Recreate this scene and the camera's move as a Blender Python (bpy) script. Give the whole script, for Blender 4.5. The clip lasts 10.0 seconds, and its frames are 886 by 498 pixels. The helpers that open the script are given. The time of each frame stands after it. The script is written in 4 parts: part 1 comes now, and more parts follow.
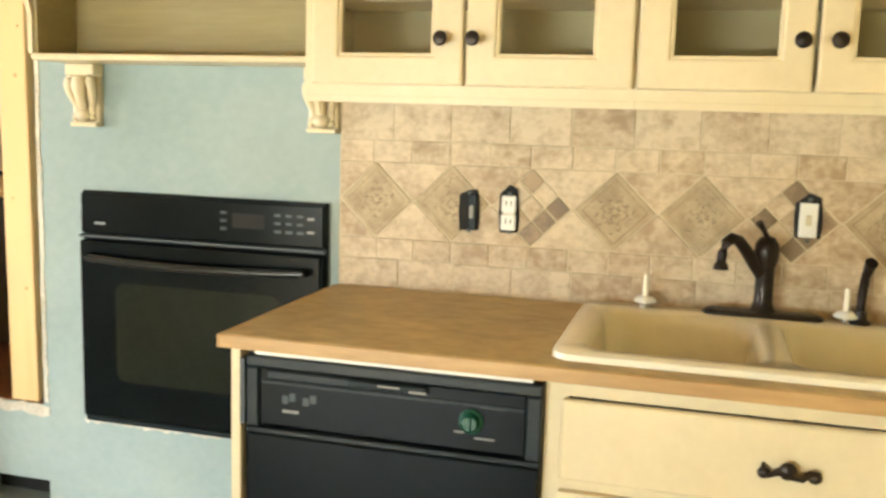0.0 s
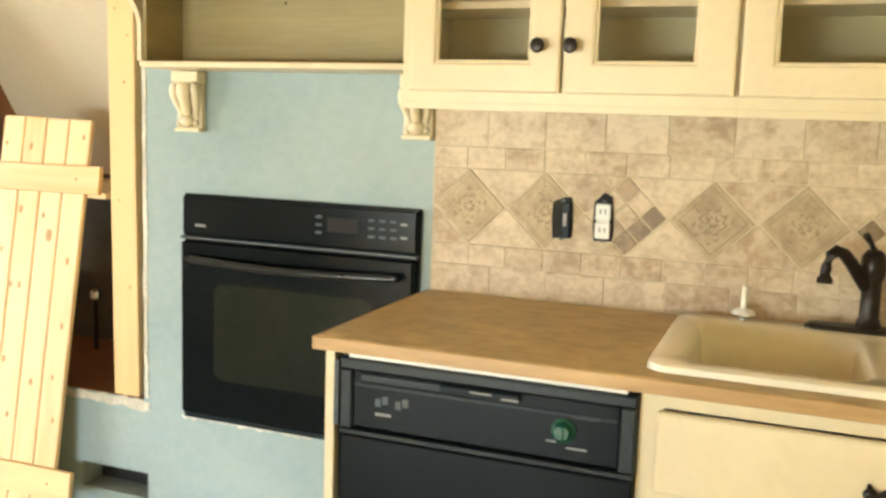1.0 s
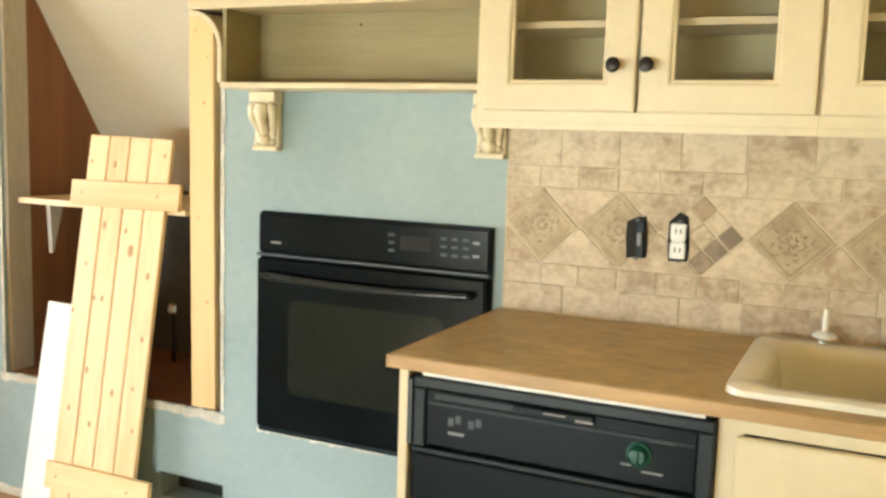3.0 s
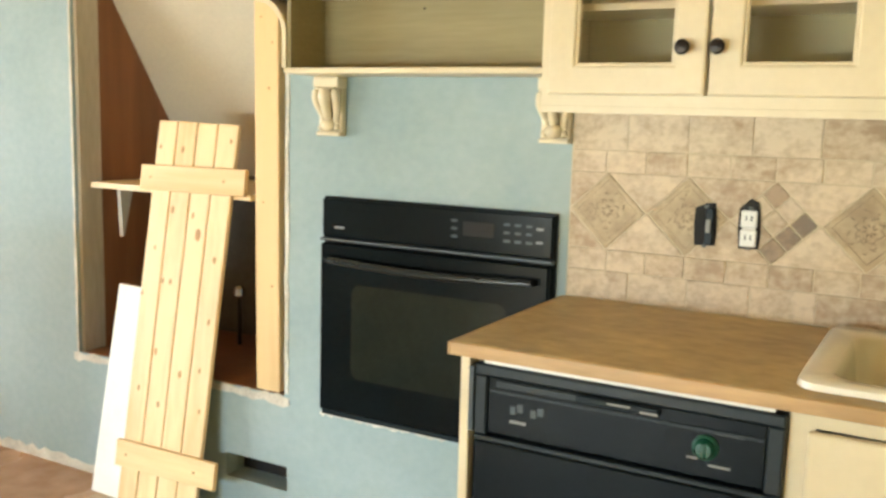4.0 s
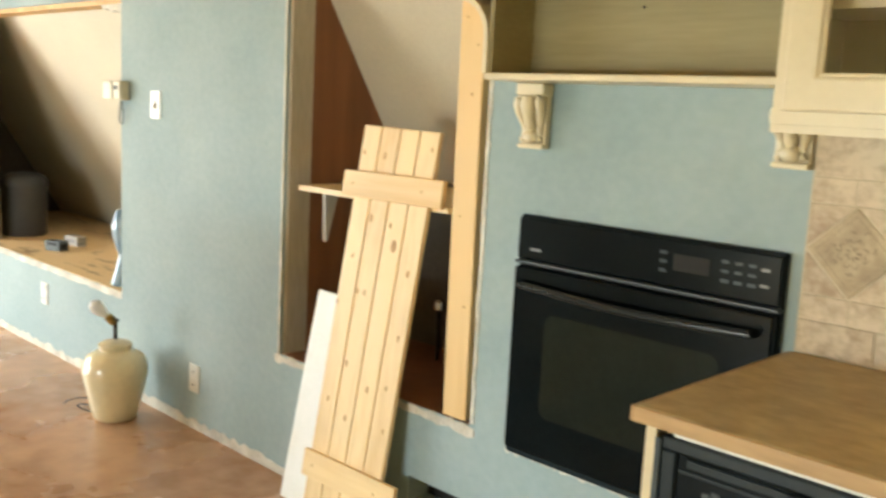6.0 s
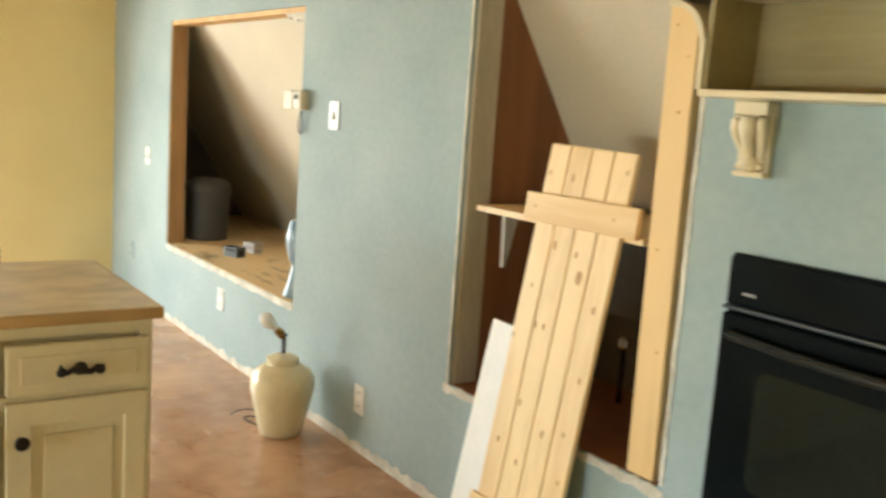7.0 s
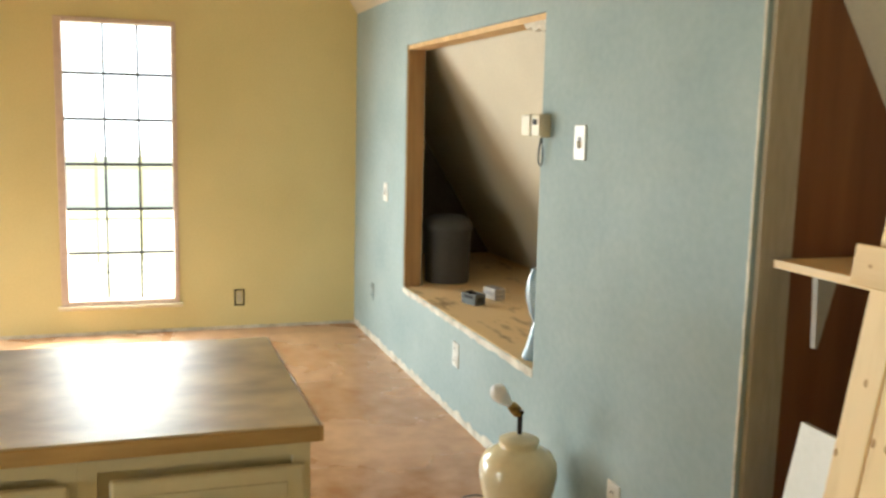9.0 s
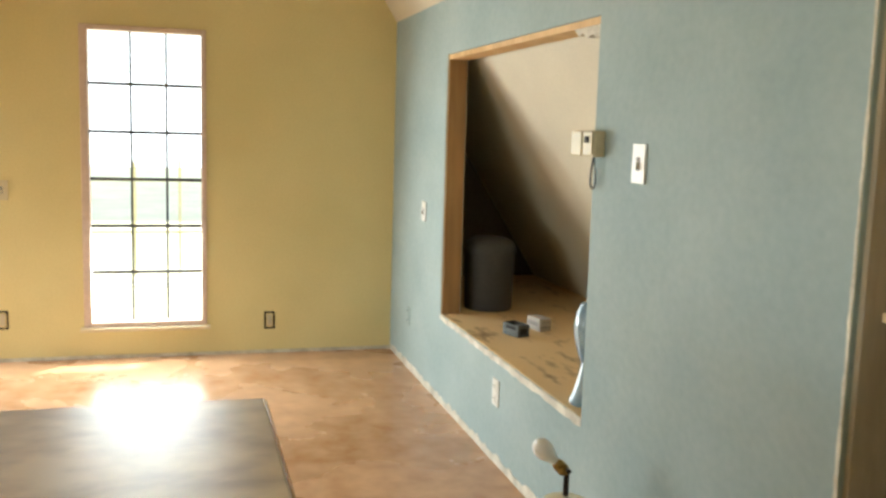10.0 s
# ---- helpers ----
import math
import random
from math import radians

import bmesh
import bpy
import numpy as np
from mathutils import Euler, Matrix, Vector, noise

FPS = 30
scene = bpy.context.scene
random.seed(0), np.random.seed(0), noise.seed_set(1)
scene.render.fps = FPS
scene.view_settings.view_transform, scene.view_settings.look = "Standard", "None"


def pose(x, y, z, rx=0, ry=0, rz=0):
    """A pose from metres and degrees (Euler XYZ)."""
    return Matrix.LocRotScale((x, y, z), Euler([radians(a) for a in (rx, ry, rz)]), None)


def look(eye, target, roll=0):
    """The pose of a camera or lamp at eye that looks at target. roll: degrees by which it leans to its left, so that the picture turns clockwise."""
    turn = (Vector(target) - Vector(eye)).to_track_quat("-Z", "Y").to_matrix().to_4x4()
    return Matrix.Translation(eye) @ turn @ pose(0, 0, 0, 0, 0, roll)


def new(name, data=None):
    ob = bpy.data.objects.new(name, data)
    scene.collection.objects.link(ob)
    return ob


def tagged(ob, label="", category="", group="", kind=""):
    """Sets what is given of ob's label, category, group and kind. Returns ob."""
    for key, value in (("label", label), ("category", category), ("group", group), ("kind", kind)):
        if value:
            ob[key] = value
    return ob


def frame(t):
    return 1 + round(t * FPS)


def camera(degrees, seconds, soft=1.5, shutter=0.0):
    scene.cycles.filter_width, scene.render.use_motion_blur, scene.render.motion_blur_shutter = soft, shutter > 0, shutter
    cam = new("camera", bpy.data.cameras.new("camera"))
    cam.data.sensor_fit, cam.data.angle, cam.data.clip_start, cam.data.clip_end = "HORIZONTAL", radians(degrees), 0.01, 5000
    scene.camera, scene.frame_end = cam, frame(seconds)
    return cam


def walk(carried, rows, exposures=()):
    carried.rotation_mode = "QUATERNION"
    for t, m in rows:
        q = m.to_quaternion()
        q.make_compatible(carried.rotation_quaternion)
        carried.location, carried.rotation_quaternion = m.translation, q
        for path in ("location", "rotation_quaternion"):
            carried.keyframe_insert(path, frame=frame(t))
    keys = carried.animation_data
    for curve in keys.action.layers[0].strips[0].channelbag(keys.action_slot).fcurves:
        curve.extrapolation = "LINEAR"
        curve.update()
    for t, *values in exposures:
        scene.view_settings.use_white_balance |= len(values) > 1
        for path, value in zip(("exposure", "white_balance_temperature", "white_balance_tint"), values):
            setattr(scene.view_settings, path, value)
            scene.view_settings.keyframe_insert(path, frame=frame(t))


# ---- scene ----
cam = camera(51.5, 10.0, 2.7, 0.5)
PATH = [
    (0, (-0.006, 0.597, 1.357), (-0.536, 2.505, 1.079), 1.7),
    (0.5, (-0.012, 0.591, 1.358), (-0.636, 2.472, 1.084), 1.8),
    (1, (-0.024, 0.589, 1.356), (-0.730, 2.442, 1.087), 2.0),
    (1.5, (-0.027, 0.587, 1.352), (-0.759, 2.431, 1.095), 2.4),
    (2, (-0.027, 0.587, 1.356), (-0.781, 2.423, 1.107), 2.4),
    (2.5, (-0.033, 0.578, 1.363), (-0.826, 2.398, 1.123), 2.2),
    (4, (-0.042, 0.598, 1.371), (-1.004, 2.328, 1.089), 1.6),
    (4.5, (-0.057, 0.641, 1.369), (-1.091, 2.324, 1.056), 2.2),
    (5, (-0.069, 0.713, 1.385), (-1.189, 2.333, 1.038), 2.4),
    (6.5, (-0.184, 0.974, 1.409), (-1.694, 2.256, 1.127), 3.7),
    (7, (-0.337, 1.037, 1.419), (-1.953, 2.175, 1.116), 4.0),
    (7.5, (-0.490, 1.134, 1.421), (-2.203, 2.117, 1.105), 2.4),
    (8, (-0.642, 1.264, 1.426), (-2.433, 2.100, 1.118), 0.2),
    (8.5, (-0.798, 1.373, 1.420), (-2.647, 2.076, 1.125), -0.2),
    (9, (-0.972, 1.432, 1.422), (-2.848, 2.067, 1.143), 1.4),
    (9.5, (-1.155, 1.484, 1.413), (-3.045, 2.084, 1.156), 2.6),
    (10, (-1.322, 1.574, 1.437), (-3.231, 2.114, 1.181), 1.7),
]
walk(cam, [(t, look(eye, target, roll)) for t, eye, target, roll in PATH],
     ((0, 2.78, 6380, 7), (2.5, 2.66, 6150, 7), (5, 2.48, 6000, 7), (7, 2.07, 6400, 6), (8, 1.98, 6350, 6), (10, 1.56, 6250, 6)))

# ---- light ----
world = bpy.data.worlds.new("sky")
scene.world = world
world.use_nodes = True
wn = world.node_tree.nodes
sky = wn.new("ShaderNodeTexSky")
sky.sky_type, sky.sun_disc = "NISHITA", False
sky.sun_elevation, sky.sun_rotation = radians(44), radians(-43)
world.node_tree.links.new(sky.outputs[0], wn["Background"].inputs[0])
wn["Background"].inputs[1].default_value = 0.15

sun = new("sun", bpy.data.lights.new("sun", "SUN"))
sun.data.energy, sun.data.angle, sun.data.color = 5.0, radians(0.5), (1.0, 0.95, 0.86)
sun.matrix_world = look((-14.27, 8.5, 10), (-7.27, 1.0, 0))


def window_lamp(name, m, w, h, energy, colour, spread):
    lamp = new(name, bpy.data.lights.new(name, "AREA"))
    lamp.data.shape, lamp.data.size, lamp.data.size_y = "RECTANGLE", w, h
    lamp.data.energy, lamp.data.color, lamp.data.spread = energy, colour, radians(spread)
    lamp.matrix_world = m
    return lamp


# daylight in the gable window and the glass door beside it, plus added kitchen fill
DAY = (0.96, 1.0, 0.97)
window_lamp("window_light", look((-7.04, 1.345, 1.08), (-4.1, 1.345, 0.2)), 0.62, 1.6, 18, DAY, 180)
# low light through the glass door, steep fill from an unseen, added kitchen opening
window_lamp("door_light", look((-7.0, -0.55, 0.70), (-4.4, 1.2, 0.0)), 1.7, 0.9, 25, DAY, 170)
window_lamp("kitchen_fill_light", look((-2.15, -2.30, 0.85), (-2.15, -1.80, -0.25)), 2.1, 0.6, 48, (0.93, 1.0, 1.0), 180)


# ---- materials ----
def material(name, dark, light, rough=0.6, metal=0.0, scale=6.0, fine=60.0, stretch=(1, 1, 1), bump=0.1, vary=0.0,
             spec=0.5, lo=0.35, hi=0.65, fine_mix=0.35, coat=0.0, rough_vary=0.1, coat_rough=0.03, warp=0.0):
    m = bpy.data.materials.new(name)
    m.use_nodes = True
    nt = m.node_tree
    n, link = nt.nodes, nt.links.new
    b = n["Principled BSDF"]
    b.inputs["Metallic"].default_value, b.inputs["Specular IOR Level"].default_value = metal, spec
    b.inputs["Coat Weight"].default_value, b.inputs["Coat Roughness"].default_value = coat, coat_rough
    co = n.new("ShaderNodeTexCoord")
    mp = n.new("ShaderNodeMapping")
    mp.inputs["Scale"].default_value = stretch
    link(co.outputs["Object"], mp.inputs["Vector"])
    src = mp.outputs[0]
    info = n.new("ShaderNodeObjectInfo")
    if vary:
        off = n.new("ShaderNodeVectorMath")
        off.operation = "MULTIPLY_ADD"
        link(info.outputs["Random"], off.inputs[0])
        off.inputs[1].default_value = (37.0, 53.0, 71.0)
        link(mp.outputs[0], off.inputs[2])
        src = off.outputs[0]
    big, small = n.new("ShaderNodeTexNoise"), n.new("ShaderNodeTexNoise")
    for node, sc, det in ((big, scale, 4.0), (small, fine, 5.0)):
        node.inputs["Scale"].default_value, node.inputs["Detail"].default_value = sc, det
        link(src, node.inputs["Vector"])
    big.inputs["Distortion"].default_value = warp
    mix = n.new("ShaderNodeMix")
    mix.inputs[0].default_value = fine_mix
    link(big.outputs[0], mix.inputs[2])
    link(small.outputs[0], mix.inputs[3])
    fac = mix.outputs[0]
    if vary:
        add = n.new("ShaderNodeMath")
        add.operation = "MULTIPLY_ADD"
        link(info.outputs["Random"], add.inputs[0])
        add.inputs[1].default_value = vary
        link(fac, add.inputs[2])
        sub = n.new("ShaderNodeMath")
        sub.operation = "SUBTRACT"
        link(add.outputs[0], sub.inputs[0])
        sub.inputs[1].default_value = vary / 2
        fac = sub.outputs[0]
    ramp = n.new("ShaderNodeValToRGB")
    ramp.color_ramp.elements[0].position, ramp.color_ramp.elements[1].position = lo, hi
    ramp.color_ramp.elements[0].color, ramp.color_ramp.elements[1].color = (*dark, 1), (*light, 1)
    link(fac, ramp.inputs[0])
    link(ramp.outputs[0], b.inputs["Base Color"])
    rr = n.new("ShaderNodeMapRange")
    rr.inputs[3].default_value, rr.inputs[4].default_value = max(0.02, rough - rough_vary), min(1, rough + rough_vary)
    link(big.outputs[0], rr.inputs[0])
    link(rr.outputs[0], b.inputs["Roughness"])
    if bump:
        bp = n.new("ShaderNodeBump")
        bp.inputs["Strength"].default_value, bp.inputs["Distance"].default_value = bump, 0.004
        link(small.outputs[0], bp.inputs["Height"])
        link(bp.outputs[0], b.inputs["Normal"])
    return m


def wood(name, dark, light, along="z", rough=0.5, vary=0.25, scale=9.0, **kw):
    st = {"x": (0.09, 1, 1), "y": (1, 0.09, 1), "z": (1, 1, 0.09)}[along]
    return material(name, dark, light, rough, 0.0, scale, scale * 5, st, kw.pop("bump", 0.12), vary, **kw)


def glass_material(name, tint=(1, 1, 1), rough=0.0):
    m = bpy.data.materials.new(name)
    m.use_nodes = True
    n, link = m.node_tree.nodes, m.node_tree.links.new
    out = n["Material Output"]
    n.remove(n["Principled BSDF"])
    tr, gl, fr, mx, sc = n.new("ShaderNodeBsdfTransparent"), n.new("ShaderNodeBsdfGlossy"), n.new("ShaderNodeLayerWeight"), n.new("ShaderNodeMixShader"), n.new("ShaderNodeMath")
    tr.inputs[0].default_value = (*tint, 1)
    gl.inputs["Roughness"].default_value = rough
    fr.inputs["Blend"].default_value = 0.35
    sc.operation = "MULTIPLY_ADD"
    sc.inputs[1].default_value, sc.inputs[2].default_value = 0.35, 0.04
    link(fr.outputs["Facing"], sc.inputs[0])
    link(sc.outputs[0], mx.inputs[0])
    link(tr.outputs[0], mx.inputs[1])
    link(gl.outputs[0], mx.inputs[2])
    link(mx.outputs[0], out.inputs[0])
    return m


BLUE = material("blue wall paint", (0.272, 0.348, 0.350), (0.368, 0.440, 0.438), 0.78, spec=0.25, scale=2.4, fine=34, stretch=(0.9, 0.9, 1.1), bump=0.10, fine_mix=0.33, lo=0.32, hi=0.68)
GOLD = material("yellow wall paint", (0.66, 0.565, 0.28), (0.74, 0.64, 0.335), 0.75, spec=0.3, scale=1.5, fine=80, bump=0.25)
CREAM = material("cream cabinet paint", (0.65, 0.553, 0.365), (0.715, 0.618, 0.425), 0.33, scale=3, fine=50, bump=0.04)
# olive cream of the open shelf, its recess shade worked into the colour
SHADED_LINING = material("olive shelf lining with shade mixed in", (0.25, 0.205, 0.095), (0.33, 0.275, 0.14), 0.6, scale=3, fine=30, stretch=(0.25, 1, 3), bump=0.05)
# darker olive copy of the cabinet cream, shade of the interior included
INNER_SHADED = material("cream cabinet inside with shade mixed in", (0.41, 0.37, 0.21), (0.48, 0.43, 0.26), 0.6, scale=3, fine=60, bump=0.05)
CEIL = material("off-white ceiling paint", (0.53, 0.47, 0.36), (0.61, 0.545, 0.42), 0.7, scale=2, fine=70, bump=0.25)
PLASTER = material("bare plasterboard edge", (0.42, 0.38, 0.30), (0.78, 0.74, 0.64), 0.85, scale=9, fine=90, bump=0.5)
FLOOR = material("worn brown hardboard floor", (0.34, 0.165, 0.075), (0.64, 0.40, 0.235), 0.27, scale=1.8, fine=9, bump=0.03, fine_mix=0.5, lo=0.34, hi=0.70, rough_vary=0.16, warp=0.3)
VINYL = material("tan vinyl floor", (0.42, 0.32, 0.20), (0.55, 0.43, 0.28), 0.4, scale=5, fine=50, bump=0.05)
TOPWOOD = material("worn wooden worktop", (0.36, 0.25, 0.11), (0.64, 0.50, 0.27), 0.46, scale=8, fine=28, stretch=(0.8, 1.1, 1), bump=0.06, lo=0.30, hi=0.68, fine_mix=0.46, rough_vary=0.15, warp=0.4, spec=0.35)
TOPWOOD_Y = material("worn wooden island top", (0.30, 0.235, 0.12), (0.68, 0.58, 0.37), 0.40, scale=5, fine=15, stretch=(1.2, 0.75, 1), bump=0.02, lo=0.34, hi=0.60, fine_mix=0.42, coat=1.0, coat_rough=0.36, rough_vary=0.12, spec=0.9, warp=0.8)
EDGEWOOD = material("worktop edge wood", (0.36, 0.215, 0.08), (0.55, 0.355, 0.155), 0.45, scale=7, fine=40, stretch=(0.3, 0.3, 2), bump=0.1)
PINE = wood("pine board", (0.61, 0.39, 0.16), (0.83, 0.61, 0.325), "z", 0.5, 0.3, 7.0)
PINE_X = wood("pine cross board", (0.66, 0.43, 0.18), (0.83, 0.62, 0.33), "x", 0.5, 0.3, 7.0)
STUDWOOD = wood("timber stud", (0.55, 0.33, 0.13), (0.74, 0.51, 0.24), "z", 0.6, 0.3, 6.0)
KNOT = material("pine knot", (0.40, 0.20, 0.07), (0.54, 0.30, 0.12), 0.6, scale=80, bump=0.1)
OLDWOOD = wood("aged timber", (0.22, 0.12, 0.05), (0.40, 0.24, 0.10), "z", 0.7, 0.3, 6.0)
PANEL = wood("reddish brown panelling", (0.165, 0.06, 0.02), (0.29, 0.115, 0.042), "z", 0.5, 0.1, 4.0)
NICHEPLY = material("stained plywood", (0.22, 0.14, 0.065), (0.70, 0.52, 0.28), 0.6, scale=5, fine=17, stretch=(0.55, 1.4, 1), bump=0.1, lo=0.30, hi=0.45, fine_mix=0.45)
# near-black brown that carries the shade of the niche end and closet
SHADED_BOARD = material("board with shade painted in", (0.08, 0.07, 0.058), (0.13, 0.11, 0.09), 0.8, scale=3, fine=40)
BLACK = material("black enamel", (0.0028, 0.0045, 0.0052), (0.0052, 0.0078, 0.0088), 0.2, scale=4, fine=60, bump=0.0, rough_vary=0.03, spec=0.12)
BLACKPL = material("black plastic", (0.008, 0.013, 0.016), (0.013, 0.020, 0.024), 0.4, scale=5, fine=200, bump=0.0, spec=0.15)
HANDLE = material("glossy black bar", (0.010, 0.013, 0.014), (0.016, 0.020, 0.021), 0.22, scale=6, bump=0.0, rough_vary=0.06, spec=0.45)
DARKGLASS = material("smoked oven glass", (0.010, 0.0125, 0.010), (0.015, 0.018, 0.0145), 0.12, scale=5, bump=0.0, rough_vary=0.02, spec=0.3)
GREYPL = material("grey plastic trim", (0.026, 0.036, 0.040), (0.042, 0.055, 0.060), 0.42, scale=6, bump=0.03)
DWTRIM = material("dark blue-grey plastic trim", (0.010, 0.015, 0.018), (0.018, 0.025, 0.029), 0.35, scale=5, fine=120, bump=0.02, spec=0.25)
CHROME = material("polished steel", (0.5, 0.5, 0.5), (0.62, 0.62, 0.62), 0.2, 1.0, scale=30, bump=0.02)
BRONZE = material("oil-rubbed bronze", (0.012, 0.009, 0.008), (0.035, 0.024, 0.018), 0.35, 0.6, scale=40, fine=120, bump=0.1)
BRASS = material("tarnished brass", (0.20, 0.12, 0.04), (0.45, 0.30, 0.10), 0.4, 1.0, scale=60, bump=0.1)
WHITE = material("white plastic", (0.70, 0.69, 0.64), (0.78, 0.77, 0.72), 0.4, scale=10, bump=0.0)
BEIGE = material("aged beige plastic", (0.55, 0.48, 0.32), (0.63, 0.56, 0.39), 0.5, scale=12, bump=0.05)
SINK = material("biscuit enamel", (0.80, 0.75, 0.61), (0.85, 0.80, 0.66), 0.16, scale=5, fine=40, bump=0.0, rough_vary=0.04, coat=0.4)
TILE = material("travertine tile", (0.35, 0.24, 0.135), (0.63, 0.51, 0.35), 0.5, scale=17, fine=62, bump=0.3, vary=0.15, stretch=(1, 1, 1.15), fine_mix=0.42, lo=0.33, hi=0.62, warp=0.5)
RELIEF = material("carved accent tile", (0.32, 0.235, 0.13), (0.50, 0.39, 0.24), 0.55, scale=18, fine=60, bump=0.5, vary=0.06)
CARVED = material("dark glaze in the carving", (0.17, 0.12, 0.065), (0.30, 0.22, 0.13), 0.6, scale=30, fine=90, bump=0.3)
MOSAIC = material("brown stone mosaic", (0.18, 0.12, 0.065), (0.37, 0.26, 0.155), 0.5, scale=22, fine=70, bump=0.2, vary=0.4)
GROUT = material("sand grout", (0.50, 0.41, 0.27), (0.60, 0.50, 0.34), 0.9, scale=20, fine=200, bump=0.3)
VASE = material("cream glazed pottery", (0.66, 0.57, 0.36), (0.76, 0.67, 0.44), 0.22, scale=6, fine=40, bump=0.03, coat=0.3)
BLUEGL = material("pale blue glazed glass", (0.16, 0.26, 0.34), (0.34, 0.45, 0.53), 0.12, scale=9, bump=0.02, coat=0.5)
BINGREY = material("dark grey plastic", (0.035, 0.034, 0.033), (0.055, 0.053, 0.05), 0.6, scale=6, bump=0.05)
GREEN = material("green dial plastic", (0.004, 0.055, 0.032), (0.007, 0.085, 0.05), 0.3, scale=20, bump=0.0)
# near-black for small black details and for shade painted into recesses
DARK = material("recess shade and black details", (0.012, 0.011, 0.010), (0.02, 0.018, 0.016), 0.9, scale=20, bump=0.1)
STEELBOX = material("galvanised steel", (0.06, 0.065, 0.062), (0.10, 0.105, 0.10), 0.5, 0.3, scale=30, bump=0.1)
PRINT = material("grey print", (0.22, 0.22, 0.215), (0.27, 0.27, 0.26), 0.6, scale=30, bump=0.0)
CARD = material("white card", (0.36, 0.33, 0.30), (0.44, 0.41, 0.37), 0.7, scale=20, bump=0.05)
WHITEBOARD = material("white primed board", (0.76, 0.75, 0.70), (0.84, 0.83, 0.79), 0.5, scale=6, bump=0.05)
FRAMEP = material("pale pink window paint", (0.58, 0.44, 0.36), (0.68, 0.54, 0.45), 0.5, scale=20, bump=0.1)
LEAD = material("dark glazing bar", (0.03, 0.03, 0.028), (0.05, 0.05, 0.045), 0.5, scale=30, bump=0.05)
GRASS = material("pale dry ground", (0.60, 0.56, 0.34), (0.74, 0.70, 0.46), 0.9, scale=1.2, fine=30, bump=0.4)
FENCE = wood("sun-bleached fence", (0.58, 0.52, 0.30), (0.72, 0.66, 0.42), "z", 0.8, 0.3, 5.0)
GLOW = bpy.data.materials.new("hazy bright sky")
GLOW.use_nodes = True
GLOW.node_tree.nodes["Principled BSDF"].inputs["Base Color"].default_value = (0.8, 0.8, 0.8, 1)
GLOW.node_tree.nodes["Principled BSDF"].inputs["Emission Color"].default_value = (1.0, 1.0, 0.98, 1)
GLOW.node_tree.nodes["Principled BSDF"].inputs["Emission Strength"].default_value = 0.8
PANE = glass_material("window glass")
JAMB = material("pale bare timber", (0.42, 0.36, 0.27), (0.56, 0.50, 0.40), 0.8, scale=7, fine=60, stretch=(1, 1, 0.2), bump=0.2)
BULB = material("frosted bulb glass", (0.82, 0.83, 0.83), (0.88, 0.89, 0.89), 0.15, scale=20, bump=0.0)


# ---- building helpers ----
def box(bm, x0, x1, y0, y1, z0, z1, bevel=0.0):
    vs = [bm.verts.new((x, y, z)) for x in (x0, x1) for y in (y0, y1) for z in (z0, z1)]
    fs = [bm.faces.new([vs[i] for i in q]) for q in ((0, 1, 3, 2), (4, 6, 7, 5), (0, 4, 5, 1), (2, 3, 7, 6), (0, 2, 6, 4), (1, 5, 7, 3))]
    if bevel:
        es = list({e for f in fs for e in f.edges})
        bmesh.ops.bevel(bm, geom=es, offset=bevel, segments=2, profile=0.5, affect="EDGES")
    return bm


def boxes(*rows, bevel=0.0):
    bm = bmesh.new()
    for r in rows:
        box(bm, *r, bevel=bevel)
    return bm


def lathe(profile, segments=32, at=(0, 0, 0), bm=None, turn=None):
    """A turned solid from (radius, height) pairs."""
    bm = bm or bmesh.new()
    m = Matrix.Translation(at) @ (turn or Matrix())
    rings = []
    for r, z in profile:
        r = max(r, 0.0004)
        rings.append([bm.verts.new(m @ Vector((r * math.cos(2 * math.pi * k / segments), r * math.sin(2 * math.pi * k / segments), z))) for k in range(segments)])
    for a, b in zip(rings, rings[1:]):
        for k in range(segments):
            bm.faces.new((a[k], a[(k + 1) % segments], b[(k + 1) % segments], b[k]))
    bm.faces.new(list(reversed(rings[0])))
    bm.faces.new(rings[-1])
    return bm


def tube(points, radii, segments=12, bm=None):
    """A tube through points with a radius at each."""
    bm = bm or bmesh.new()
    pts = [Vector(p) for p in points]
    rings = []
    for i, p in enumerate(pts):
        d = (pts[min(i + 1, len(pts) - 1)] - pts[max(i - 1, 0)]).normalized()
        u = d.cross(Vector((0, 0, 1)) if abs(d.z) < 0.95 else Vector((0, 1, 0))).normalized()
        v = d.cross(u)
        r = radii[i] if isinstance(radii, (list, tuple)) else radii
        rings.append([bm.verts.new(p + r * (math.cos(2 * math.pi * k / segments) * u + math.sin(2 * math.pi * k / segments) * v)) for k in range(segments)])
    for a, b in zip(rings, rings[1:]):
        for k in range(segments):
            bm.faces.new((a[k], a[(k + 1) % segments], b[(k + 1) % segments], b[k]))
    bm.faces.new(list(reversed(rings[0])))
    bm.faces.new(rings[-1])
    return bm


def ball(bm, at, r, squash=(1, 1, 1), seg=12):
    return bmesh.ops.create_uvsphere(bm, u_segments=seg, v_segments=seg // 2 + 2, radius=r, matrix=Matrix.Translation(at) @ Matrix.Diagonal((*squash, 1)))


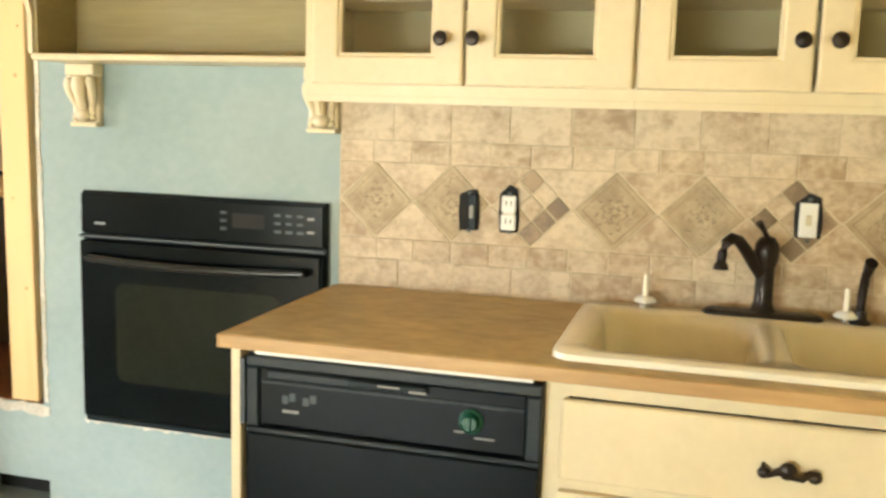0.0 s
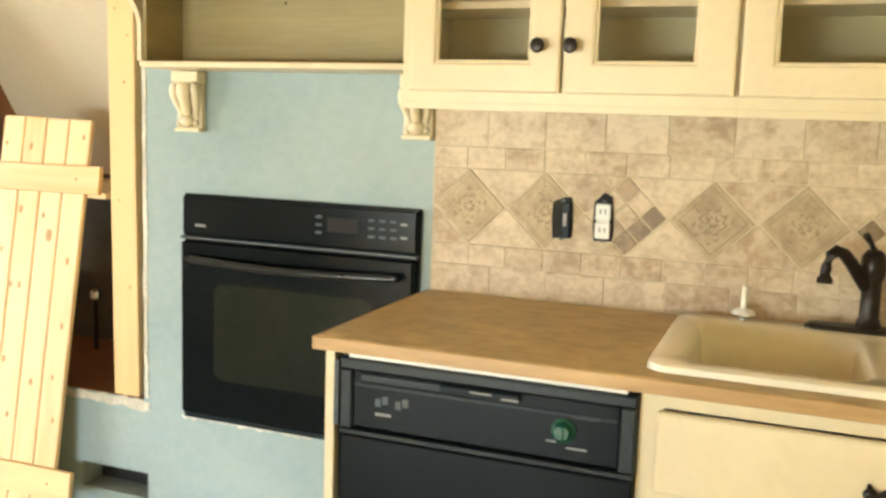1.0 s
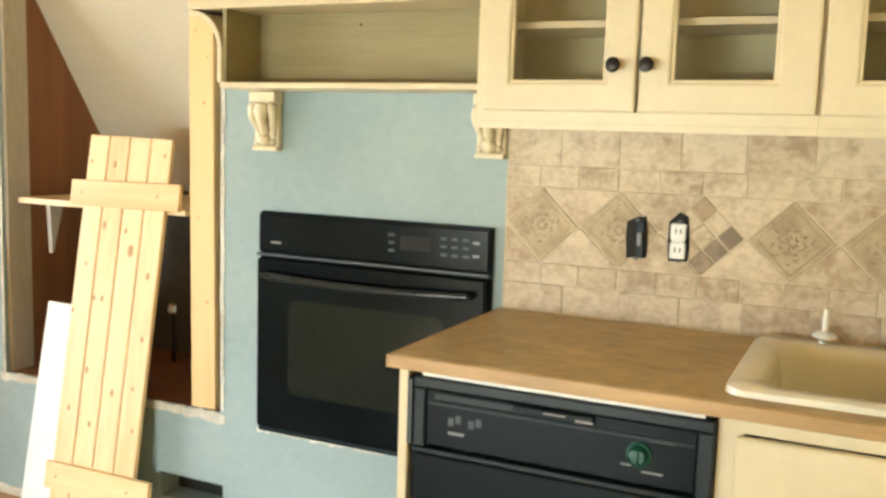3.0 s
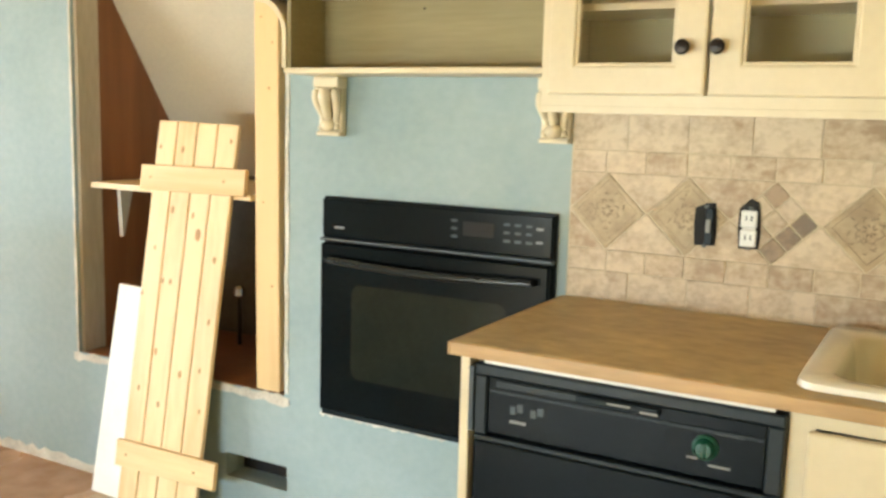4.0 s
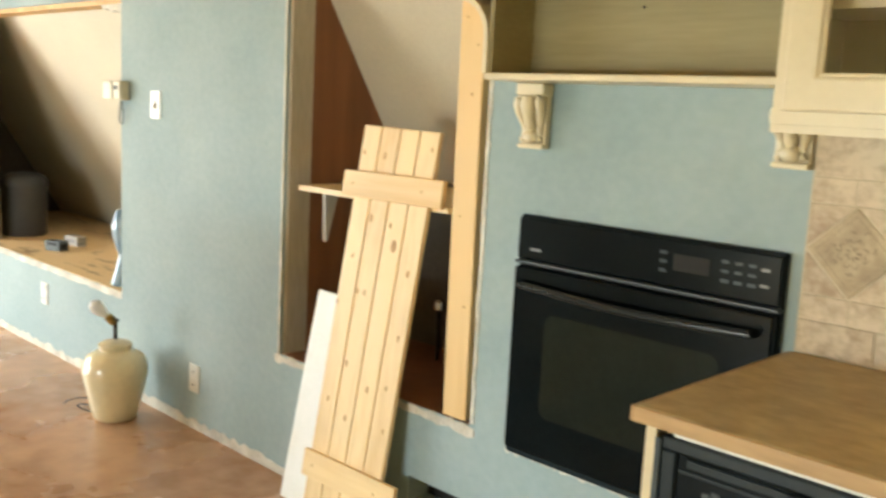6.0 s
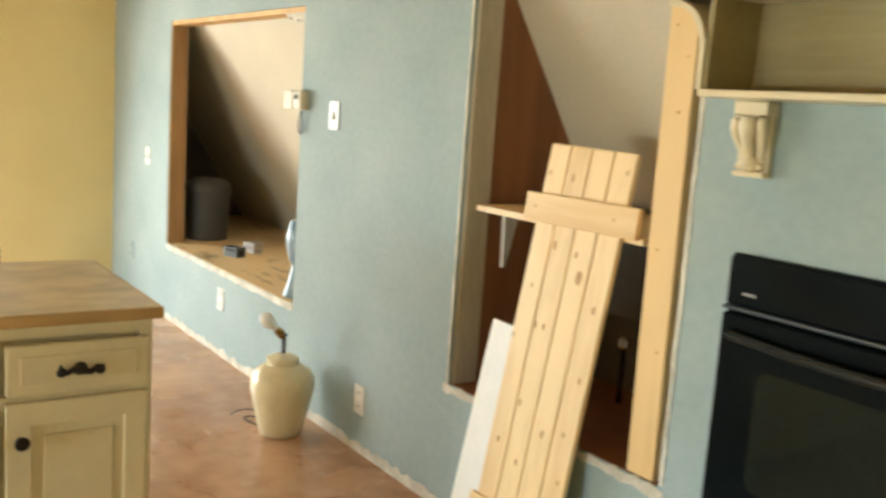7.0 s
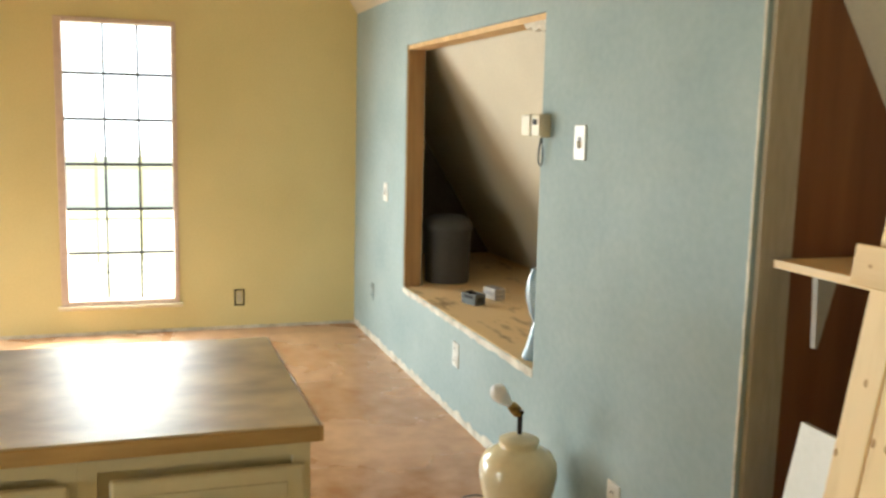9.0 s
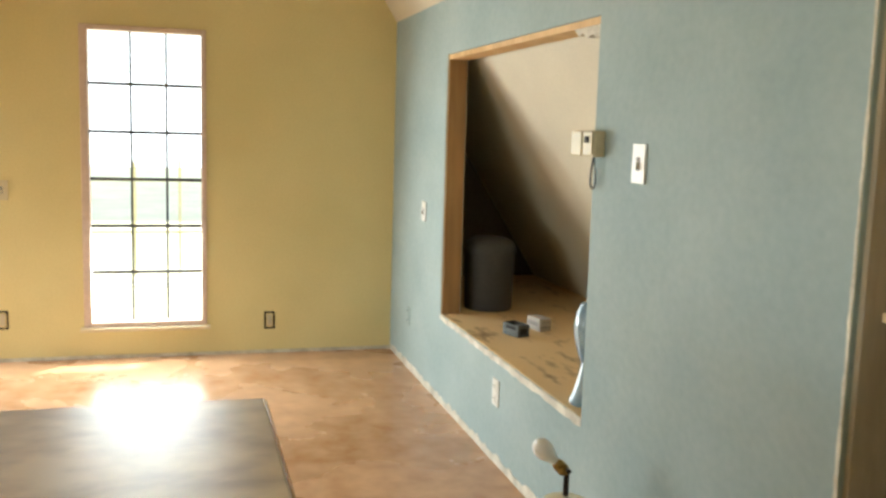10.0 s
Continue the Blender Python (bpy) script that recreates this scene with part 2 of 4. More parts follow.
def prism(outline, y0, y1, bm=None, axis="y"):
    """A flat outline of (x, z) pairs, given thickness from y0 to y1."""
    bm = bm or bmesh.new()
    put = {"y": lambda a, d, c: (a, d, c), "x": lambda a, d, c: (d, a, c), "z": lambda a, d, c: (a, c, d)}[axis]
    a = [bm.verts.new(put(p, y0, q)) for p, q in outline]
    b = [bm.verts.new(put(p, y1, q)) for p, q in outline]
    bm.faces.new(a)
    bm.faces.new(list(reversed(b)))
    for k in range(len(a)):
        j = (k + 1) % len(a)
        bm.faces.new((a[j], a[k], b[k], b[j]))
    return bm


def part(name, bm, mat, parent=None, label="", smooth=False):
    bmesh.ops.recalc_face_normals(bm, faces=bm.faces[:])
    me = bpy.data.meshes.new(name)
    bm.to_mesh(me)
    bm.free()
    me.materials.append(mat)
    if smooth:
        for p in me.polygons:
            p.use_smooth = True
        me.set_sharp_from_angle(angle=radians(40))
    ob = new(name, me)
    if parent:
        ob.parent = parent
        ob.matrix_parent_inverse = parent.matrix_basis.inverted()
    if label:
        ob["label"] = label
    return ob


def thing(name, at, label, category, group="", kind=""):
    ob = new(name)
    ob.empty_display_size = 0.05
    ob.matrix_basis = Matrix.Translation(at)
    return tagged(ob, label, category, group, kind)


def structure(name, bm, mat, label, category):
    return tagged(part(name, bm, mat), label, category, kind="structure")


# ---- the shell ----
WALL, TOP = 2.87, 2.105
XL, XR, YB = -7.125, 1.05, -2.60


def holed(cuts_a, cuts_c, holes, put):
    """Wall cells between the cut lines, leaving the holes open."""
    bm = bmesh.new()
    for a0, a1 in zip(cuts_a, cuts_a[1:]):
        run = None
        for c0, c1 in zip(cuts_c, cuts_c[1:]):
            solid = not any(h[0] < (a0 + a1) / 2 < h[1] and h[2] < (c0 + c1) / 2 < h[3] for h in holes)
            if solid and run:
                run[1] = c1
            elif solid:
                run = [c0, c1]
            if run and (not solid or c1 == cuts_c[-1]):
                put(bm, a0, a1, *run)
                run = None
    return bm


def cuts(ends, holes, i):
    return sorted({*ends, *(h[i] for h in holes), *(h[i + 1] for h in holes)})


N1 = (-2.85, -1.878, 0.466, 2.04)
N2 = (-5.918, -4.112, 0.475, 1.822)
OVENHOLE = (-1.695, -0.97, 0.46, 1.115)
VENTHOLE = (-2.128, -1.867, 0.143, 0.226)
holes = [N1, N2, OVENHOLE, VENTHOLE]
bm = holed(cuts((XL, -0.923), holes, 0), cuts((0, TOP), holes, 2), holes, lambda b, a0, a1, c0, c1: box(b, a0, a1, WALL, WALL + 0.11, c0, c1))
structure("wall_north", bm, BLUE, "pale blue painted plaster wall with open niches", "wall")
structure("wall_north_kitchen", boxes((-0.923, XR, WALL - 0.0092, WALL + 0.11, 0, 2.6)), GROUT, "sand-coloured grouted wall behind the kitchen tiles", "wall")

WIN = (0.985, 1.70, 0.195, 1.99)
DOOR = (-1.58, 0.42, 0.02, 2.0)
holes = [WIN, DOOR]
bm = holed(cuts((YB, 2.87), holes, 0), cuts((0, 3.6), holes, 2), holes, lambda b, a0, a1, c0, c1: box(b, XL - 0.14, XL, a0, a1, c0, c1))
structure("wall_west", bm, GOLD, "yellow painted gable wall with a tall window", "wall")
structure("wall_east", boxes((XR, XR + 0.1, YB, WALL + 0.11, 0, 3.6)), GOLD, "yellow painted kitchen end wall", "wall")
# unseen low opening, made up to go with the kitchen fill lamp
FILL_OPENING = (-3.25, -0.55, 0.30, 1.40)
holes = [FILL_OPENING]
bm = holed(cuts((XL - 0.14, XR + 0.1), holes, 0), cuts((0, 3.6), holes, 2), holes, lambda b, a0, a1, c0, c1: box(b, a0, a1, YB - 0.12, YB, c0, c1))
structure("wall_south", bm, GOLD, "yellow painted wall with an added low opening for fill light", "wall")

structure("floor", boxes((XL - 0.14, -2.637, YB - 0.12, WALL, -0.06, 0)), FLOOR, "worn reddish brown hardboard floor", "floor")
structure("floor_kitchen", boxes((-2.637, XR + 0.1, YB - 0.12, WALL, -0.06, 0)), VINYL, "tan kitchen floor covering", "floor")

# sloping ceiling up from the low wall, then flat
SL = 1.6
yt = WALL - (3.5 - TOP) / SL
bm = prism([(WALL + 0.11, TOP), (WALL, TOP), (yt, 3.5), (yt + 0.05, 3.6), (WALL + 0.11, TOP + 0.12)], XL - 0.14, XR + 0.1, axis="x")
structure("ceiling_slope", bm, CEIL, "off-white ceiling sloping up from the low wall", "ceiling")
# unseen flat part, coloured dark brown to lessen light bounced onto the walls
structure("ceiling", boxes((XL - 0.14, XR + 0.1, YB - 0.12, yt, 3.5, 3.6)), OLDWOOD, "unseen upper ceiling, made brown to cut bounced light", "ceiling")

# ---- lined niches in the low wall ----
y2 = WALL + 0.11
bm = boxes((XL + 0.015, -3.75, y2, 4.1, 0.435, 0.479), (N2[0], N2[1], WALL + 0.003, y2, 0.4752, 0.479))
structure("niche_floor", bm, NICHEPLY, "stained plywood floor of the eaves niche", "floor")
bm = prism([(y2, 1.882), (3.97, 0.30), (4.05, 0.30), (y2, 2.01)], XL - 0.1, -3.75, axis="x")
structure("niche_slope", bm, CEIL, "off-white sloping roof lining inside the niche", "ceiling")
# end wall coloured dark for the shade deep in the niche
structure("niche_end_wall", boxes((XL - 0.04, XL + 0.015, y2, 4.1, 0.479, 2.0)), SHADED_BOARD, "end wall of the niche with shade painted in", "wall")
structure("niche_side_wall", boxes((-3.80, -3.75, y2, 4.1, 0.479, 2.3)), CEIL, "off-white end wall inside the niche", "wall")
bm = boxes((N2[0], N2[0] + 0.02, WALL + 0.004, WALL + 0.10, 0.479, 1.822))
structure("niche_jamb", bm, OLDWOOD, "aged timber jamb of the eaves niche", "trim")
bm = boxes((N2[0] + 0.02, N2[1], WALL + 0.004, y2 - 0.002, 1.796, 1.820))
structure("niche_header", bm, STUDWOOD, "rough timber header over the eaves niche", "trim")

# niche by the oven
bm = boxes((N1[0] - 0.02, N1[1] + 0.3, y2, 3.95, 0.42, 0.466), (N1[0], N1[1], WALL + 0.006, y2, 0.42, 0.468))
structure("closet_floor", bm, PANEL, "reddish brown boarded floor of the closet niche", "floor")
bm = prism([(y2, 1.882), (4.03, 0.20), (4.14, 0.20), (y2, 2.08)], N1[0] - 0.05, -0.80, axis="x")
structure("closet_slope", bm, CEIL, "off-white sloping lining inside the closet niche", "ceiling")
structure("closet_side_panel", boxes((-2.856, -2.838, y2, 3.95, 0.466, 2.0)), PANEL, "reddish brown side panel of the closet niche", "wall")
structure("closet_jamb", boxes((N1[0], -2.835, WALL + 0.012, y2 - 0.002, 0.468, 2.04)), JAMB, "pale bare jamb of the closet niche", "trim")
structure("closet_end_wall", boxes((-0.85, -0.80, y2 + 0.2, 3.95, 0.2, 1.9)), SHADED_BOARD, "closet end board with shade painted in", "wall")
# dark sheet added for the shade under the closet shelf
structure("closet_shade_sheet", boxes((-2.838, -0.85, 3.44, 3.46, 0.466, 1.12)), SHADED_BOARD, "added dark sheet standing in for shade low in the closet", "wall")

# bare plasterboard edges round the openings and along the floor
rnd = random.Random(4)


def ragged(name, x0, x1, z0, z1, label, along="x", y0=WALL - 0.0025, y1=WALL + 0.006, amp=0.012, n=40):
    top, bot = [], []
    for k in range(n + 1):
        f = k / n
        j, i = rnd.uniform(-amp, amp), rnd.uniform(-amp, amp)
        if along == "x":
            x = x0 + (x1 - x0) * f
            bot.append((x, max(0.001, z0 + (i if z0 > 0.01 else 0))))
            top.append((x, z1 + j))
        else:
            z = z0 + (z1 - z0) * f
            bot.append((x0 + i, z))
            top.append((x1 + j, z))
    structure(name, prism(bot + top[::-1], y0, y1), PLASTER, label, "trim")


ragged("baseboard", XL, -2.66, 0.0, 0.04, "ragged bare plaster strip along the foot of the blue wall", n=120)
ragged("trim_sill", N1[0] - 0.03, N1[1] + 0.02, 0.434, 0.464, "chipped white plaster edge under the closet niche", amp=0.008)
ragged("trim_side", N1[1] + 0.002, N1[1] + 0.016, 0.475, 1.70, "chipped plasterboard edge beside the timber stud", "z", amp=0.003, n=50)
ragged("trim_left", N1[0] - 0.012, N1[0] - 0.002, 0.46, 2.0, "chipped plasterboard edge of the closet niche", "z", amp=0.002, n=60)
ragged("trim_niche", N2[0], N2[1], 0.446, 0.473, "chipped plaster edge under the eaves niche", amp=0.006)
ragged("trim_oven", -1.735, -1.28, 0.432, 0.445, "torn plaster edge under the wall oven", amp=0.006)
bm = boxes((XL, XL + 0.006, 0.3, WALL, 0.0, 0.02))
structure("baseboard_gable", bm, PLASTER, "unpainted strip at the foot of the yellow wall", "trim")
# near-black sheet behind the vent hole, painted as the shade in it
structure("vent_shade_sheet", boxes((-2.128, -1.867, 2.96, 2.98, 0.13, 0.235)), DARK, "dark sheet standing in for shade inside the vent cut-out", "vent")

# ---- gable window, door and the outside ----
def gable_window():
    y0, y1, z0, z1 = WIN
    w = thing("window_1", (XL, (y0 + y1) / 2, z0), "tall narrow window with dark glazing bars", "window", kind="structure")
    x0, x1 = XL - 0.09, XL + 0.012
    for a, b, c, d in ((y0, y0 + 0.045, z0, z1), (y1 - 0.03, y1, z0, z1), (y0 + 0.045, y1 - 0.03, z1 - 0.03, z1), (y0 + 0.045, y1 - 0.03, z0, z0 + 0.03)):
        part("window_frame", boxes((x0, x1, a, b, c, d), bevel=0.004), FRAMEP, w)
    part("window_sill", boxes((XL - 0.05, XL + 0.035, y0 - 0.02, y1 + 0.02, z0 - 0.025, z0 - 0.002), bevel=0.005), CREAM, w)
    ys = [y0 + 0.045, 1.265, 1.469, y1 - 0.03]
    zs = [z0 + 0.03, 0.526, 0.807, 1.090, 1.372, 1.655, z1 - 0.03]
    for y in ys[1:-1]:
        part("glazing_bar", boxes((XL - 0.055, XL - 0.04, y - 0.0065, y + 0.0065, zs[0], zs[-1])), LEAD, w)
    for z in zs[1:-1]:
        part("glazing_bar", boxes((XL - 0.057, XL - 0.038, ys[0], ys[-1], z - 0.009, z + 0.009)), LEAD, w)
    for a, b in zip(ys, ys[1:]):
        for c, d in zip(zs, zs[1:]):
            p = part("pane", boxes((XL - 0.05, XL - 0.046, a + 0.006, b - 0.006, c + 0.006, d - 0.006)), PANE, w)
            p.visible_shadow = False


gable_window()


def glass_door():
    y0, y1, z0, z1 = DOOR
    d = thing("door_1", (XL, (y0 + y1) / 2, z0), "wide glazed patio door with brown timber trim", "door", kind="structure")
    for a, b, c, e in ((y1 - 0.04, y1 + 0.035, 0.0, z1 + 0.03), (y0 - 0.035, y0 + 0.04, 0.0, z1 + 0.03), (y0 + 0.04, y1 - 0.04, z1 - 0.04, z1 + 0.03), (-0.62, -0.54, z0, z1 - 0.04)):
        part("door_frame", boxes((XL - 0.1, XL + 0.015, a, b, c, e), bevel=0.004), OLDWOOD, d)
    for a, b in ((y0 + 0.04, -0.62), (-0.54, y1 - 0.04)):
        p = part("pane", boxes((XL - 0.05, XL - 0.045, a, b, z0, z1 - 0.04)), PANE, d)
        p.visible_shadow = False


glass_door()
structure("ground", boxes((-60, 30, -40, 40, -0.5, -0.35)), GRASS, "dry grass ground outside", "ground")


def fence():
    f = thing("fence", (-12.5, 1.0, -0.35), "sun-bleached timber picket fence on dry grass", "fence")
    for z in (0.15, 0.75):
        part("rail", boxes((-12.5, -12.46, -7, 8, z, z + 0.03)), FENCE, f)
    for k in range(30):
        y = -7 + k * 0.5
        part("picket", boxes((-12.46, -12.44, y, y + 0.03, -0.35, 0.95 + 0.03 * (k % 3))), FENCE, f)


fence()
structure("backdrop", boxes((-40, -39.8, -40, 40, -2, 30)), GLOW, "bright hazy sky beyond the garden", "sky")
# unseen slab outside, over the gable, added to trim the sun patch indoors
structure("roof_overhang", boxes((XL - 1.28, XL - 0.14, YB, 7.0, 2.32, 2.42)), OLDWOOD, "unseen added slab that blocks sun above the gable window", "roof")


# ---- plates and boxes on the walls ----
def plate(name, x, z, w, h, label, kind_of, mat=WHITE, y=WALL, facing="y"):
    p = thing(name, (x, y, z), label, kind_of)

    def b(u0, u1, d0, d1, z0, z1, bev=0.0):
        if facing == "y":
            return boxes((x + u0, x + u1, y - d1, y - d0, z + z0, z + z1), bevel=bev)
        return boxes((y + d0, y + d1, x + u0, x + u1, z + z0, z + z1), bevel=bev)

    part("cover", b(-w / 2, w / 2, 0, 0.007, -h / 2, h / 2, 0.002), mat, p)
    if kind_of == "socket":
        for c in (-0.028, 0.028):
            part("socket_face", b(-0.017, 0.017, 0.006, 0.010, c - 0.019, c + 0.019, 0.0015), mat, p)
            for u in (-0.008, 0.005):
                part("slot", b(u, u + 0.003, 0.0098, 0.0108, c - 0.004, c + 0.008), DARK, p)
    else:
        part("toggle", b(-0.006, 0.006, 0.006, 0.018, -0.016, 0.004, 0.002), mat, p)
        part("toggle_slot", b(-0.010, 0.010, 0.0068, 0.0085, -0.020, 0.020), PRINT, p)
    return p


plate("wall_outlet", -3.45, 0.224, 0.075, 0.12, "white double wall socket on the blue wall", "socket")
plate("wall_outlet", -4.985, 0.316, 0.078, 0.118, "white double wall socket below the niche", "socket")
plate("wall_outlet", -6.62, 0.322, 0.075, 0.11, "pale blue painted wall socket near the corner", "socket", BLUE)
plate("light_switch", -3.79, 1.356, 0.08, 0.118, "white light switch plate on the blue wall", "switch")
plate("light_switch", -6.31, 0.983, 0.085, 0.11, "white light switch plate near the corner", "switch")
plate("light_switch", 0.548, 1.02, 0.075, 0.115, "yellowed light switch plate by the door", "switch", BEIGE, XL, "x")


def open_box(y, z):
    p = thing("junction_box", (XL, y, z), "open wall box with its cover missing", "socket")
    part("box_rim", boxes((XL, XL + 0.004, y - 0.033, y - 0.024, z - 0.055, z + 0.055), (XL, XL + 0.004, y + 0.024, y + 0.033, z - 0.055, z + 0.055),
                          (XL, XL + 0.004, y - 0.024, y + 0.024, z + 0.046, z + 0.055), (XL, XL + 0.004, y - 0.024, y + 0.024, z - 0.055, z - 0.046)), DARK, p)
    part("socket_face", boxes((XL, XL + 0.010, y - 0.016, y + 0.016, z - 0.036, z + 0.036), bevel=0.002), BEIGE, p)


open_box(2.085, 0.212)
open_box(0.533, 0.253)


def wall_phone():
    p = thing("wall_intercom", (-4.08, WALL, 1.40), "aged beige wall intercom with a hanging cable", "intercom")
    part("body", boxes((-4.19, -4.03, 2.83, WALL, 1.366, 1.45), bevel=0.006), BEIGE, p)
    part("front_cover", boxes((-4.19, -4.11, 2.82, 2.83, 1.368, 1.448), (-4.104, -4.033, 2.823, 2.83, 1.372, 1.446), bevel=0.003), BEIGE, p)
    part("display", boxes((-4.085, -4.055, 2.819, 2.823, 1.412, 1.432)), DARK, p)
    pts = [(-4.075 + 0.02 * math.sin(a * math.pi * 2), 2.852, 1.368 - 0.105 * math.sin(a * math.pi)) for a in [k / 16 for k in range(17)]]
    part("cable", tube(pts, 0.0035, 6), GREYPL, p, smooth=True)


wall_phone()


# ---- things in the eaves niche ----
def bin_():
    b = thing("storage_bin", (-6.03, 3.17, 0.479), "dark grey round-topped bin standing in the shadows", "bin")
    part("body", lathe([(0.125, 0), (0.13, 0.01), (0.138, 0.30), (0.142, 0.31)], 32, (-6.03, 3.17, 0.479)), BINGREY, b, smooth=True)
    part("lid", lathe([(0.146, 0.31), (0.148, 0.33), (0.134, 0.365), (0.09, 0.39), (0.02, 0.40)], 32, (-6.03, 3.17, 0.479)), BINGREY, b, smooth=True)


bin_()


def metal_box():
    b = thing("steel_box", (-5.36, 3.09, 0.479), "open grey steel junction box on the plywood", "box")
    m = pose(-5.36, 3.09, 0.479, 0, 0, 18) @ Matrix.Scale(0.68, 4)
    bm = boxes((-0.085, 0.085, -0.05, -0.046, 0, 0.085), (-0.085, 0.085, 0.046, 0.05, 0, 0.085), (-0.085, -0.081, -0.046, 0.046, 0, 0.085),
               (0.081, 0.085, -0.046, 0.046, 0, 0.085), (-0.081, 0.081, -0.046, 0.046, 0, 0.004))
    bmesh.ops.transform(bm, matrix=m, verts=bm.verts)
    part("shell", bm, STEELBOX, b)
    # dark plate on the side, painted as the shade inside the opening
    bm = boxes((0.0855, 0.088, -0.03, 0.03, 0.02, 0.06))
    bmesh.ops.transform(bm, matrix=m, verts=bm.verts)
    part("opening", bm, DARK, b)
    bm = boxes((-0.05, 0.06, -0.052, -0.0503, 0.05, 0.07))
    bmesh.ops.transform(bm, matrix=m, verts=bm.verts)
    part("marking", bm, DARK, b)


metal_box()


def carton():
    b = thing("carton", (-5.47, 3.25, 0.479), "small white carton with grey printed bands", "box")
    m = pose(-5.47, 3.25, 0.479, 0, 0, 12) @ Matrix.Scale(0.72, 4)
    for name, r, mat in (("body", (-0.08, 0.08, -0.045, 0.045, 0, 0.085), CARD), ("print", (0.08, 0.0812, -0.04, 0.04, 0.02, 0.035), PRINT),
                         ("print", (0.08, 0.0812, -0.03, 0.04, 0.055, 0.063), PRINT), ("print", (-0.08, 0.06, -0.0462, -0.045, 0.03, 0.06), PRINT)):
        bm = boxes(r, bevel=0.003 if name == "body" else 0)
        bmesh.ops.transform(bm, matrix=m, verts=bm.verts)
        part(name, bm, mat, b)


carton()


def blue_vase():
    v = thing("glass_vase", (-4.262, 2.955, 0.479), "pale blue footed vase beside the niche edge", "vase")
    part("foot", lathe([(0.058, 0), (0.062, 0.012), (0.046, 0.05), (0.03, 0.11), (0.022, 0.15)], 28, (-4.262, 2.955, 0.479)), BLUEGL, v, smooth=True)
    part("bowl", lathe([(0.022, 0.15), (0.036, 0.18), (0.052, 0.24), (0.056, 0.28), (0.048, 0.325), (0.034, 0.365), (0.012, 0.372)], 28, (-4.262, 2.955, 0.479)), BLUEGL, v, smooth=True)


blue_vase()


# torn plaster at the top of the niche
bm = prism([(-4.34, 1.796), (-4.31, 1.773), (-4.27, 1.780), (-4.24, 1.760), (-4.19, 1.768), (-4.16, 1.753), (-4.114, 1.763), (-4.114, 1.796)], WALL + 0.01, WALL + 0.04)
structure("trim_torn", bm, PLASTER, "torn plaster hanging under the niche header", "trim")


# ---- closet niche ----
def stud():
    bm = boxes((-0.048, 0.048, -0.019, 0.019, 0, 1.50), bevel=0.003)
    bmesh.ops.transform(bm, matrix=pose(-1.953, 2.896, 0.469, 0, -0.4, 0), verts=bm.verts)
    s = tagged(part("timber_stud", bm, STUDWOOD), "raw pine stud standing upright in the niche", "stud")
    for x, z, r in ((0.02, 0.35, 0.007), (-0.015, 0.62, 0.006), (0.01, 0.98, 0.008), (-0.02, 1.2, 0.006), (0.025, 1.12, 0.005)):
        kn = lathe([(r * 0.7, 0), (r * 0.55, 0.0012)], 10, (x, -0.019, z), None, Matrix.Rotation(radians(90), 4, "X"))
        bmesh.ops.transform(kn, matrix=pose(-1.953, 2.896, 0.469, 0, -0.4, 0), verts=kn.verts)
        part("knot", kn, KNOT, s)


stud()


def closet_shelf():
    s = thing("closet_shelf", (-2.30, 3.0, 1.10), "pale timber shelf across the closet niche", "shelf")
    part("board", prism([(-2.81, 2.905), (-2.05, 2.905), (-2.05, 2.984), (-0.86, 2.984), (-0.86, 3.43), (-2.81, 3.43)], 1.085, 1.105, axis="z"), PINE_X, s)
    # bracket takes the greyer card colour in place of the shadow on it
    bm = prism([(2.93, 1.083), (2.99, 1.083), (2.945, 0.91), (2.938, 0.91)], -2.70, -2.683, axis="x")
    part("bracket", bm, CARD, s, "white triangular shelf bracket toned down as if shaded")


closet_shelf()


def closet_valve():
    v = thing("pipe_valve", (-2.45, 3.30, 0.466), "small steel pipe valve in the dark closet", "valve")
    part("pipe", tube([(-2.45, 3.30, 0.466), (-2.45, 3.30, 0.66)], 0.009, 10), BRONZE, v, smooth=True)
    part("valve_body", lathe([(0.012, 0), (0.022, 0.01), (0.022, 0.035), (0.012, 0.045)], 12, (-2.45, 3.30, 0.655)), CHROME, v, smooth=True)


closet_valve()


